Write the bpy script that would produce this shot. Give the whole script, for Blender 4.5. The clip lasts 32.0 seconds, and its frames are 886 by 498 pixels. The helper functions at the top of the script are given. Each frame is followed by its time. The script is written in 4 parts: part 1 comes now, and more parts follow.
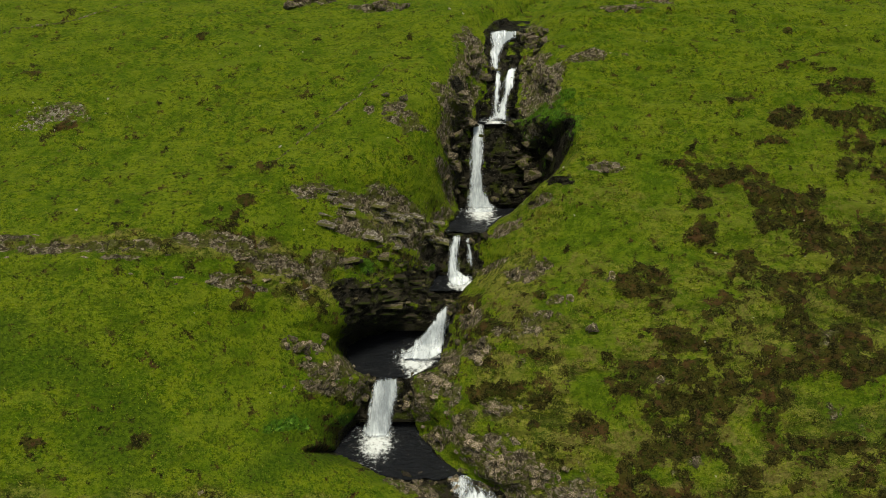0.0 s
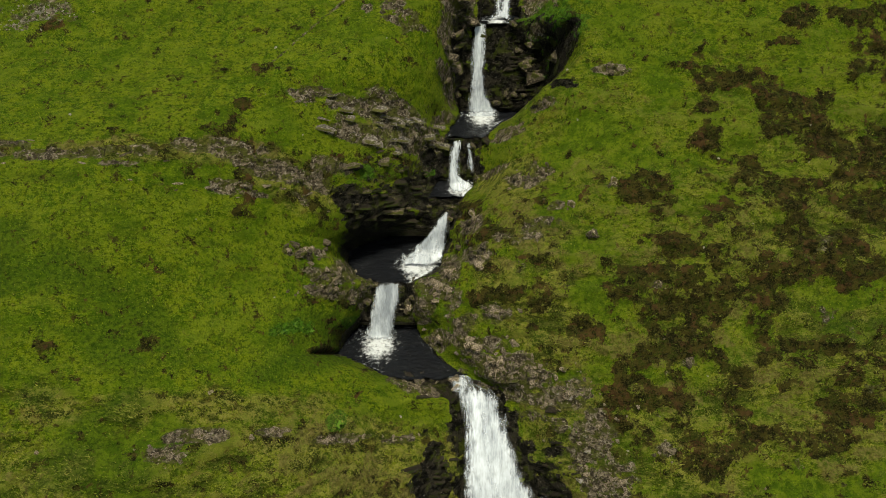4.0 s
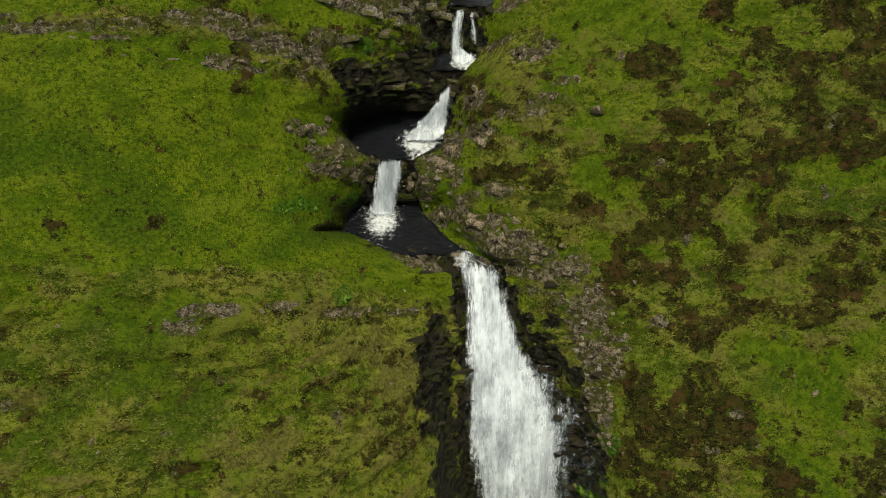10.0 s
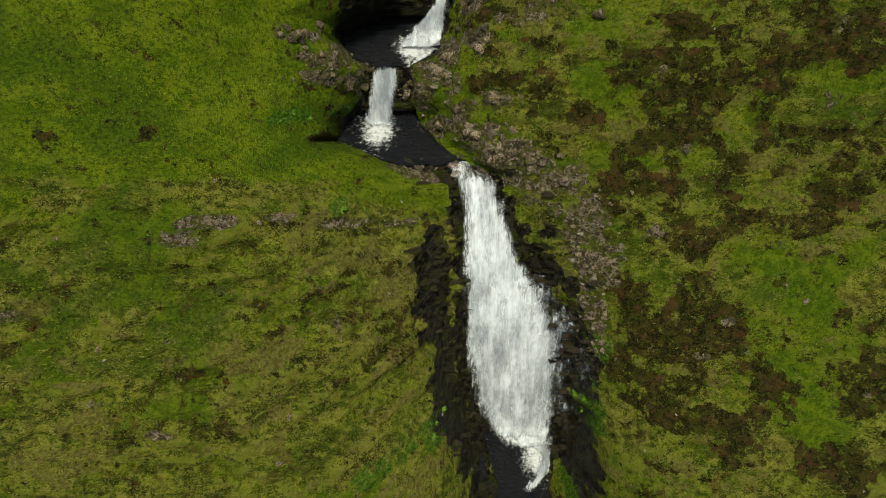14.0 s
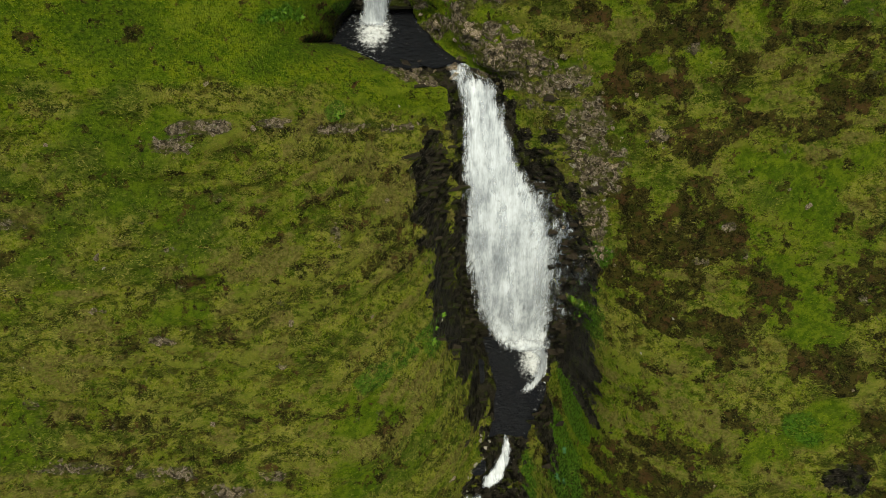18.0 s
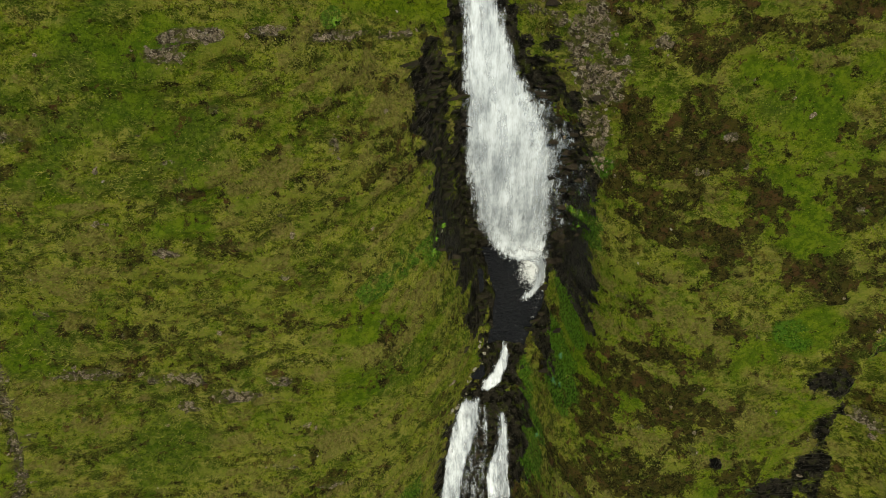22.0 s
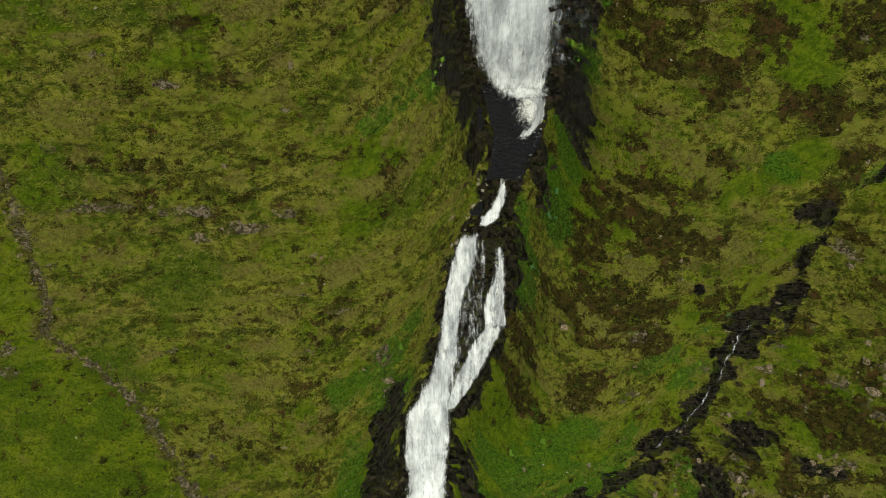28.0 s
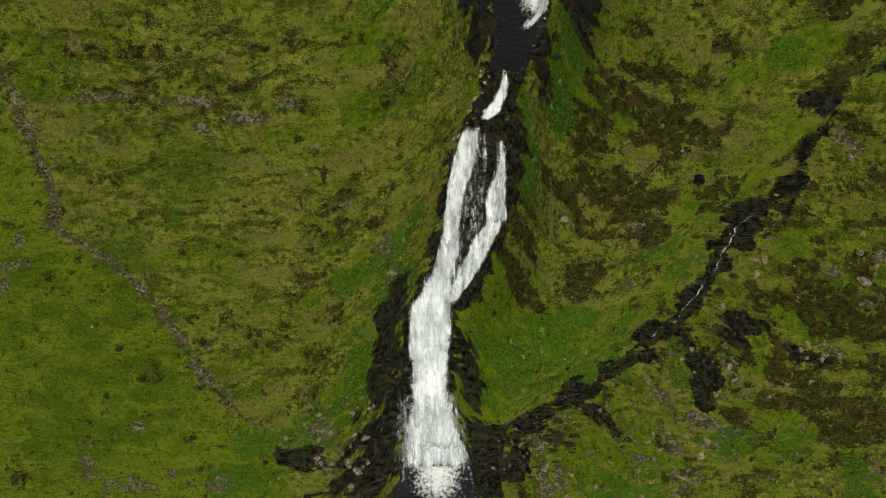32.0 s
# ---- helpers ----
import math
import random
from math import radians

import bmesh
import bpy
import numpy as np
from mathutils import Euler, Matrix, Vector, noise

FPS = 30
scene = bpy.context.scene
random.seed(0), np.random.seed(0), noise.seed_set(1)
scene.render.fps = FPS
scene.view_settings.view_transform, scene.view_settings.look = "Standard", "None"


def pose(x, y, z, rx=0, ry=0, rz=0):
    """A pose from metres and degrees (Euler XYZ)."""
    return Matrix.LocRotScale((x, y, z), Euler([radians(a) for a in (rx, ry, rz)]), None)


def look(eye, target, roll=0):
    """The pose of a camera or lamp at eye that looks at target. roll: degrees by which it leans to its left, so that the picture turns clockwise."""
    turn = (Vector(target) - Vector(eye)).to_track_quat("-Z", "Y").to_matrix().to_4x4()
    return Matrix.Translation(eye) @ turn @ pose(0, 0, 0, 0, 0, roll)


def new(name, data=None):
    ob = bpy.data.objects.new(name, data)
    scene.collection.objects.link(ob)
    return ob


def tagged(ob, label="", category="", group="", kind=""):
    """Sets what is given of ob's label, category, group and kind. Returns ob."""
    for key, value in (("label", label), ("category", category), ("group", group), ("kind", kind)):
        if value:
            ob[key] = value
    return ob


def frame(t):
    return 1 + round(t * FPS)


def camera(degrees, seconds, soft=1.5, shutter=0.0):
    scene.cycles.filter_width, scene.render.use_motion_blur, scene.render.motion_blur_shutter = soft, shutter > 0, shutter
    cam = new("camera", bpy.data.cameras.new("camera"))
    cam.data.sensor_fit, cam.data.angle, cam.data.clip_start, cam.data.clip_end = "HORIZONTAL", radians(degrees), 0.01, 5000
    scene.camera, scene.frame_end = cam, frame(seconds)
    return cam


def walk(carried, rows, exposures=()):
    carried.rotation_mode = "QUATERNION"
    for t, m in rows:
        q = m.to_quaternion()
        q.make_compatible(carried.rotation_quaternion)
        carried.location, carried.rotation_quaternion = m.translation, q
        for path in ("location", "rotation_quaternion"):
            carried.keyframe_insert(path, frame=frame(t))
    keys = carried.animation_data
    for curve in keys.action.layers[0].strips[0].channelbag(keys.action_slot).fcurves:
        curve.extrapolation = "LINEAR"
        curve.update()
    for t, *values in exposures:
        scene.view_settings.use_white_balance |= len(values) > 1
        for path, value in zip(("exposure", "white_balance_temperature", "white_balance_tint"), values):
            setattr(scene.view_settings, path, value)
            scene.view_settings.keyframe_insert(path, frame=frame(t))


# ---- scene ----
cam = camera(65.37, 32.0, 0.45)
# seconds, place, turn in degrees
PATH = [
    (0, 0.000, 0.000, 112.000, 61.500, -0.000, 0.000),
    (1, 0.037, 0.045, 112.022, 59.572, 0.005, -0.030),
    (2, -0.112, 0.020, 111.906, 57.664, -0.059, -0.089),
    (3, -0.211, -0.015, 111.852, 55.699, -0.028, -0.125),
    (3.5, -0.233, 0.079, 111.967, 54.601, -0.054, -0.130),
    (5.5, -0.323, 0.225, 112.254, 50.849, -0.094, -0.086),
    (6, -0.294, 0.251, 112.308, 49.979, -0.082, -0.057),
    (7, -0.412, 0.229, 112.426, 48.313, -0.129, -0.106),
    (8, -0.299, 0.414, 112.717, 46.349, -0.052, -0.019),
    (9, -0.374, 0.408, 112.848, 44.561, -0.038, -0.067),
    (10, -0.391, 0.412, 112.966, 42.739, 0.034, -0.095),
    (11, -0.323, 0.435, 112.960, 40.954, 0.070, -0.147),
    (12, -0.162, 0.531, 113.094, 39.011, 0.102, -0.138),
    (13, -0.143, 0.565, 113.072, 37.153, 0.123, -0.187),
    (14, -0.055, 0.557, 112.953, 35.268, 0.180, -0.216),
    (14.5, 0.009, 0.638, 112.877, 34.233, 0.221, -0.229),
    (16.5, 0.020, 0.703, 112.468, 30.452, 0.249, -0.393),
    (17, -0.157, 0.660, 112.334, 29.591, 0.134, -0.495),
    (18, -0.163, 0.648, 112.215, 27.809, 0.201, -0.540),
    (19, -0.117, 0.680, 112.220, 25.927, 0.259, -0.576),
    (20, -0.135, 0.819, 112.321, 23.939, 0.254, -0.608),
    (21, -0.148, 0.875, 112.475, 22.011, 0.264, -0.682),
    (22, -0.217, 0.964, 112.591, 20.087, 0.217, -0.748),
    (23, -0.254, 0.703, 112.732, 18.279, 0.209, -0.811),
    (24, -0.214, 0.300, 112.927, 16.357, 0.237, -0.832),
    (25, -0.180, -0.067, 113.089, 14.262, 0.256, -0.855),
    (25.5, -0.140, -0.437, 113.169, 13.318, 0.286, -0.872),
    (27.5, -0.165, -1.550, 113.434, 9.338, 0.284, -0.958),
    (28, -0.164, -1.838, 113.494, 8.409, 0.278, -0.964),
    (29, -0.193, -2.462, 113.580, 6.573, 0.281, -0.992),
    (30, -0.292, -2.986, 113.677, 4.731, 0.278, -1.042),
    (31, -0.356, -3.524, 113.922, 2.883, 0.294, -1.073),
    (32, -0.366, -4.105, 114.229, 1.071, 0.349, -1.120),
]
walk(cam, [(r[0], pose(*r[1:])) for r in PATH], [(0, 0.3, 7500, 0), (12, 0.18, 7500, 0), (22, 0.1, 7500, 0), (32, 0.0, 7500, 0)])

# ---- sky and sun: a bright, thinly clouded day ----
world = bpy.data.worlds.new("sky")
scene.world = world
world.use_nodes = True
wn = world.node_tree
sky = wn.nodes.new("ShaderNodeTexSky")
sky.sky_type, sky.sun_disc = "NISHITA", False
sky.sun_elevation, sky.sun_rotation = radians(70.2), radians(177)
sky.air_density, sky.dust_density, sky.ozone_density = 1.0, 4.0, 1.0
wn.nodes["Background"].inputs["Strength"].default_value = 0.14
wn.links.new(sky.outputs["Color"], wn.nodes["Background"].inputs["Color"])
sun = new("sun", bpy.data.lights.new("sun", "SUN"))
sun.data.energy, sun.data.angle, sun.data.color = 3.75, radians(11), (1, .94, .82)
sun.matrix_world = look((2, -36, 100), (0, 0, 0))
# ---- the lie of the land ----
# The hillside leans at about 45 degrees, so it is laid out over x and w = y + z,
# and e = z - y says how far it stands out from that leaning plane.
def knots(text):
    rows = [[float(a) for a in r.split()] for r in text.split(",")]
    return np.array(rows).T


def along(k, w, row=1):
    """Smooth value over w from knots."""
    xs, ys = k[0], k[row]
    w = np.clip(w, xs[0], xs[-1])
    i = np.clip(np.searchsorted(xs, w) - 1, 0, len(xs) - 2)
    d = np.diff(ys) / np.diff(xs)
    m = np.concatenate([[d[0]], np.where(d[:-1] * d[1:] > 0, 2 * d[:-1] * d[1:] / (d[:-1] + d[1:] + 1e-9 * np.sign(d[:-1] + d[1:] + 1e-12)), 0), [d[-1]]])
    h = xs[i + 1] - xs[i]
    t = (w - xs[i]) / h
    return ((1 + 2 * t) * (1 - t) ** 2 * ys[i] + t * (1 - t) ** 2 * h * m[i] + t * t * (3 - 2 * t) * ys[i + 1] + t * t * (t - 1) * h * m[i + 1])


def straight(k, w, row=1):
    return np.interp(w, k[0], k[row])


# stream: w, left edge, right edge, e of the bed
STREAM = knots("-1900 -14 10 1800, -420 -14 10 335, -90 -11 6 84, -43 -9.6 3.4 42.6, -39.5 -8.4 3 39.4, -30 -7 .4 33.5, -20.2 -7 -.8 30.2, -9.6 -7.1 -.2 27.6, 5.3 -5.7 .3 24.7, 14.4 -1.9 5.1 22.6, 23.9 -.6 7.6 20.1, 36 .8 8.8 17, 44 3 8.5 14.5, 47 4.9 8.2 13.2, 50.2 5.5 9.2 11.8, 55.8 6.4 11.9 6.2, 60.9 5.2 13 1.1")
STREAM = np.hstack([STREAM, knots("64 4 13 1.6, 72 2.6 12.7 5.2, 82 2 11.8 9, 91 1.9 9.8 12, 99 1.7 7.2 14.2, 105.6 .9 5.3 14.8, 107.3 -.6 5 13.3, 109.3 -5.7 .8 11.1, 112.2 -11.2 -1.6 8.6, 114.6 -9.6 -2.6 6.2, 122.3 -6.9 -4.3 10.1, 123.6 -8.6 -2.6 9.2, 125.8 -10.4 -.5 7, 128 -10.4 -.2 5.2, 131 -6.4 .4 6.6, 133.5 -1.6 1 7.5, 139.2 -.3 3.3 2.8, 145.5 .4 3.9 5.5, 146.8 .6 4.4 5.2, 150 1.6 6.4 2, 152.3 2.2 9 -.3, 156 2.6 11.4 1.8, 160.5 2.9 11 4.4, 164.7 3.2 7 6.7, 166.1 4.6 8.4 5.9, 174 5.9 8.8 7, 182.6 5.9 9.5 6.6, 186 7.4 10.6 4, 190 10 11.4 1, 199 15 16.4 -4, 206.8 19.6 22.6 -9, 240 35 37 -28, 330 60 64 -75, 620 90 94 -225, 2300 90 94 -1850")])
# the valley floor as the banks feel it, without the steps of the falls
FLOOR = knots("-1900 1800, -420 335, -90 84, -40 40.5, -20 30.5, 14 22, 36 17.5, 50 12.5, 66 8.5, 82 9.5, 105 13, 118 11.5, 132 8.5, 146 6, 165 5, 183 4, 206.8 -9, 240 -28, 330 -75, 620 -225, 2300 -1850")
HILL_L = knots("-1900 1830, -420 362, -90 88, -60 62, -40 52, -3 46, 15 40.5, 42 35, 71 34, 84 34.5, 110 34, 128 31.5, 140 28, 153 22, 166 18, 183 10, 212 -10, 330 -68, 620 -215, 2300 -1750")
HILL_R = knots("-1900 1830, -420 362, -90 90, -50 60, -30 47, 10 39.5, 30 37, 54 33, 66 31, 85 25, 100 22, 121 21, 140 17, 152 16, 165 15, 183 10.5, 212 -8, 330 -64, 620 -210, 2300 -1750")
# width of the banks on either side, and how they are bowed
BANK = knots("-420 30 30 1, -60 22 24 1, -35 16 12 .8, -10 14 11 .8, 14 18 9 .8, 50 19 11 1, 66 16 13 .8, 82 22 15 .9, 100 32 17 1, 112 34 18 1, 125 30 14 .9, 140 26 16 1, 146 22 12 .8, 152 14 6 .7, 166 8 7 .7, 182 8 7 .8, 192 12 10 .9, 212 18 16 1, 620 30 30 1")
# side gully on the east flank: w, centre x, e of its bed, half width
GULLY = knots("-38 1 42 5, -28 7 38 6.5, -20 13.7 36 6.5, -12.3 21.6 34 7, 0 26.4 32.4 7, 8.6 32 31 5, 19.4 34.4 29.6 6.5, 28.2 36 28.6 8, 33.8 39 28 5.5, 40.2 39.9 27.4 3.6, 49 41.8 26.4 3, 52.2 43.3 26.4 2.2, 60.5 45.7 27 1.6, 80 50 30 1")


def steps(t):
    t = np.clip(t, 0, 1)
    return t * t * (3 - 2 * t)


def lattice(ix, iy, seed):
    n = (ix * 374761393 + iy * 668265263 + seed * 974634777) & 0x7FFFFFFF
    n = ((n ^ (n >> 13)) * 1274126177) & 0x7FFFFFFF
    return ((n ^ (n >> 16)) & 0xFFFF) / 32767.5 - 1


def wave(x, y, size, seed=0):
    """Smooth value noise, -1 to 1."""
    x, y = np.asarray(x, float) / size + 1000.3, np.asarray(y, float) / size + 1000.7
    ix, iy = np.floor(x).astype(np.int64), np.floor(y).astype(np.int64)
    u, v = steps(x - ix), steps(y - iy)
    a, b = lattice(ix, iy, seed), lattice(ix + 1, iy, seed)
    c, d = lattice(ix, iy + 1, seed), lattice(ix + 1, iy + 1, seed)
    return (a * (1 - u) + b * u) * (1 - v) + (c * (1 - u) + d * u) * v


def rough(x, y, size, seed=0, octaves=4):
    return sum(wave(x, y, size / 2 ** k, seed + 7 * k) / 2 ** k for k in range(octaves)) / 1.7


def smoothed(k, row, reach=8.0):
    """Stream edge with its bends evened out."""
    ww = np.arange(-300.0, 500.0, 1.0)
    bell = np.exp(-.5 * (np.arange(-30, 31) / reach) ** 2)
    vals = np.interp(np.arange(-330.0, 530.0, 1.0), k[0], k[row])
    return np.array([ww, np.convolve(vals, bell / bell.sum(), "valid")])


EDGE_L, EDGE_R = smoothed(STREAM, 1), smoothed(STREAM, 2)


def land(x, w):
    """e of the ground, and how near the stream it is (metres from the water's edge)."""
    x, w = np.asarray(x, float), np.asarray(w, float)
    left, right, bed = straight(STREAM, w, 1), straight(STREAM, w, 2), straight(STREAM, w, 3)
    jag = rough(x, w, 3.0, 5) * .6
    out_l, out_r = left - x + jag, x - right + jag
    off = np.maximum(np.maximum(out_l, out_r), 0)
    west = out_l > out_r
    hill = np.where(west, along(HILL_L, w), along(HILL_R, w)) + rough(x, w, 42, 11) * 1.6 * steps(off / 20)
    span = np.where(west, along(BANK, w, 1), along(BANK, w, 2))
    even = np.where(west, straight(EDGE_L, w) - x, x - straight(EDGE_R, w))
    even = np.maximum(even, .35 * off)
    t = np.clip(even / span, 0, 1)
    lap = np.interp(w, [102, 108, 116, 119, 123, 131, 137], [3.6, 1.6, 1.6, 1.8, 1.2, 1.2, 3.6]) * west + 3.6 * ~west
    rise = (1 - (1 - t) ** 2.2) * steps(off / lap + .02)
    floor = bed + (along(FLOOR, w) - bed) * steps(off / 4.5)
    e = floor + (hill - floor) * rise
    e = e + .9 * steps((off - .05) / .6) * np.interp(w, [98, 106, 114, 126], [1, .3, .3, 1])
    # rock shoulders that pinch the stream between the two lower pools
    e = e + steps(off / 1.2) * (1.8 * np.exp(-((x + 11) / 3) ** 2 - ((w - 122) / 3) ** 2) + 2.2 * np.exp(-((x + 2.4) / 2) ** 2 - ((w - 119.5) / 2.6) ** 2))
    gx, ge, gw = straight(GULLY, w, 1), straight(GULLY, w, 2), straight(GULLY, w, 3)
    goff = np.abs(x - gx + rough(x, w, 6, 31) * 1.2)
    cut = steps(1.15 - goff / (gw * 2.4)) * steps((w + 46) / 10) * steps((75 - w) / 15)
    e = e + np.minimum(ge - e, 0) * cut
    return e, off, west, goff / gw


# patches: x, w, half width, half height in w, on the hillside
SLABS = knots("-11 146.4 4 1.6, -5 145.8 5 3, -1 145 2.2 2.6, -7.5 142.6 4.4 1.8")
LEDGE = knots("-34 136.3 5 .9, -28 136.6 4 1, -21 137.8 4 1.2, -16 136 3 1.6, -13 134 2.6 2.2, -18 133 5 1.2, -38 137.6 3 .6")
POOLSIDE = knots("-4.6 108.6 1.6 .7, -2.2 108.4 1.5 .6, -1 106.6 1.6 .6, 1.2 108.6 1.2 .5, 4.6 109.4 2 .9, -5 112.6 .5 .4, -2.2 119 1.6 1.2, -.4 121.5 1.2 2.4, -10.6 122.6 2.6 1.4, -13 125.6 3 1.2, -9.4 124.8 2.2 1.8, -11 120.6 3 1.1, -7.9 121 1 2.6, -3.6 120 1.4 2.6, .5 124 1.2 3, -.6 114 2 1.5, 3 113 3 1.3, 6 110.5 3 1.8, 8.7 109.2 2.6 1.6, -2.4 107.6 2.4 .8, 2.8 131 1.3 2.6, 3.4 125.6 1.3 2.2, 5.4 117.6 1.6 1.4")
SHEEPWALK = knots("5 140 2.5 1, 8.5 137.4 2.6 2, 11 132.4 1.2 1, 16 135 1.6 .6, 10.6 148.6 1.4 1.2, 17 153 2.2 1, 9 127.6 1.2 .6, 19.7 121 .8 .6, 21.9 111 1 .8, 19.5 100 .9 1, 26 89 .8 .6, 23.3 84.5 .9 .5, 14 128 .6 .5")
HEADFALLS = knots("3.6 176 2 7, 2.2 166 1.8 5, 1.2 158 1.6 6, 11 180 2 6, 12 170 2 5, 22 185 4 1, 26 187 2.5 .8, -8 187 3 2, -17 189.5 3 1.8, -5.3 162 1.7 1.6, 8 155 2 2, 9.6 160 2.4 4")
SCREE = knots("-40 159.5 3.6 2.4, -42 157 2 1.2, -49.5 168 2 1, -12 192 2 .6, -25 194 3 .5")
RIB = knots("7 110 3 2, 11.6 107 2.5 3, 13.6 101 2 4.2, 15 95 2 4.2, 14.6 88 1.5 4, 15.2 83 1.4 2")
WEST_LEDGES = knots("-22 101 2 1, -19.5 103 2.5 .8, -14 103 2.5 .6, -9 101.8 2.6 .6, -4 101 1.6 .5, -34 60 3.4 .9, -26 58.8 3 1.2, -20 55.6 3 1.1, -16.3 58 1.5 1, -13.5 50.5 1.2 .7, -25 54.6 1.5 1, -24 78 1.6 .6, -14.3 73.9 .6 .5, -9.6 89 .7 1.2, -29 82 1 .5, -12 40 1.4 .6, -17 44 2 .6")
GULLYSIDE = knots("39 -3 3 4, 44 45 2.4 1.6, 49 25 3 3, 34 -26 4 4, 24 -35 5 4, 42 20 2 2, 46 8 2.4 2, -14 -6 3 4, -18.5 -6 2.4 2, -15 -18 4 6, -8 24 1.4 4, 20 -40 5 4")
WALLS = knots("-1 92 1.8 9, .4 78 1.8 9, 2.6 66 1.8 6, 4 57 1.8 6, 10.4 92 1.6 8, 13.6 80 1.6 9, 14 66 1.8 9, 11 54 1.2 5, -9.8 -2 2 10, -10.5 -22 3 9, 2.8 -8 1.8 8, 4 -25 2.6 8, 4.8 34 1.2 7, 9.4 159.5 2.6 4.6, 8 153.6 2 1.4, 1.8 163 1 9, 8 -32 4 5, 16 -25 4 4, -13 -32 4 5, -5.4 131.4 5 3.6, -3 136 3 3")
HOLLOWS = knots("36.7 32.4 3 2.6, 35.4 25 2.4 3.4, 38.8 55.5 1.4 1.6, 37.5 5.3 3.4 1.6, 19.3 -12.5 3 1.6, 44.6 8 2.4 1.4, 41.6 37 1.2 3")
CLIFF = knots("-6 134 5 6, -4.4 139 4 3, -1.2 137 1.6 4, -9 138 2 3")
BROWN = knots("-55 198 12 4, -6 44 5 8, -9 34 4 7, -3 88 3 8, -7 96 4 4, 38 60 6 5, 44 36 5 8, 47 5 6 10, 14 22 3 6, -12 63 10 3, -26 57 12 2.6, -16 80 5 6, -22 137.4 10 1.6, -14 134 4 3, 7 136 4 4, 5 121 3 5, 9.4 114 4 4, -24 106 12 2.4, -9 101 6 3, -34 78 4 3")
# patches that lie aslant: x, w, long and short half width, turn in degrees
HEATHER_TOP = knots("31.9 164.4 1.9 1.1 21, 38.7 171.3 2.4 0.9 25, 40.6 165.8 3 1.6 11, 41.4 161.9 3.6 1.9 -8, 43.2 156.6 2.1 1.1 2, 35.7 160.3 1.5 1 4, 33.6 156.9 1.2 0.7 3, 29 151.4 2.3 1.4 2, 38.2 151.3 6.7 2.3 1, 34.8 147.4 4 1.2 0, 31 143.5 3.4 1.3 -12, 26.7 142.7 2 1.3 3, 26.2 146.4 1.3 0.6 1, 38.6 140.3 3.5 2.8 9, 42.9 142.1 3.4 1.9 82, 30.4 138.3 2.2 0.9 1, 35.1 135.8 4.4 1.4 1, 14 164.9 2 0.9 0, 13.9 161.6 1.2 1.1 81, 29.8 135.5 2.5 1.4 2")
HEATHER_MID = knots("19.1 134.5 1.6 1.3 -3, 23.2 132.4 2 1.7 -85, 28.2 131.9 2.3 0.9 -1, 33.5 133.4 3.1 2 -2, 38.8 133 3 2.5 -82, 35.3 129.8 2.2 0.9 -1, 29.5 127.4 3 1.4 -1, 36.7 126 3.1 2.6 -6, 19.9 127.3 1.3 0.9 -1, 22.8 125.2 3.1 0.9 0, 20.3 122.4 4.5 1.7 0, 17.4 120.5 1.7 1.3 -87, 26.6 124 2.7 1 -18, 30.1 122.4 1.7 1 -1, 19.4 117.5 2.5 1.9 -2, 23.7 117.5 3.2 2.7 -5, 28.3 117.2 2.2 2 -13, 31.8 116.6 1.2 1.1 -7, 13.8 115.5 2.2 0.7 0, 5.1 119.7 2.1 1.1 0")
HEATHER_LOW = knots("3.4 119.1 1.4 1 -90, 8.7 118.3 1.1 0.7 -1, 7.6 115.9 1.4 0.7 0, 3.7 133.7 1.6 1.3 -1, 3.6 128.5 1.7 0.9 0, 7.7 124.9 0.9 0.5 0, 18 111.2 2.2 1.3 -1, 21.8 110.8 3.2 2.1 -1, 26 110.6 2.6 1.8 -2, 28.6 109.2 2 1.8 -8, 17.5 107.7 1.8 1.6 -84, 22.2 107.4 3.2 1.8 -1, 27.4 107.4 2.2 1.3 -1, 34.1 113 1.9 0.8 -1, 35.4 109.3 3.2 1 -1, 34.3 105.4 3.3 1.3 -1, 39.6 110.6 1.5 1.3 -12, 39.9 105.2 2 1.9 -58, 20.6 102 3.8 1.8 -1, 27.5 101 2.7 1.3 -1")
HEATHER_SIDE = knots("31.1 101 1.8 1.3 -3, 20.6 96.8 3.2 2.1 -1, 25.3 95.4 2.4 1.8 -3, 18.4 90.3 4.3 1.5 -89, 23.5 89.6 4.2 2.7 -1, 27.7 89.5 2.1 1.4 -86, 26.4 83.9 2.6 1.8 -2, 29.3 80.6 2.2 1.6 -3, 24.3 81.1 3.7 2.1 -1, 20.5 77.6 2.6 2.1 -3, 25.1 77.1 4 1.8 -1, 29.1 77.6 1.9 1 -1, 34.3 101.9 1.5 1 -3, 39.1 80.4 2.7 1.3 -87, 39.5 85.9 1.5 0.7 -87, 38.1 75.8 1.8 1.4 -83, 25.6 70.4 2.2 1.9 -35, 26.5 64.3 2.2 1.6 -10, 24 59.6 2.2 1.6 -10, 21.6 52.8 4.7 2.3 -3")
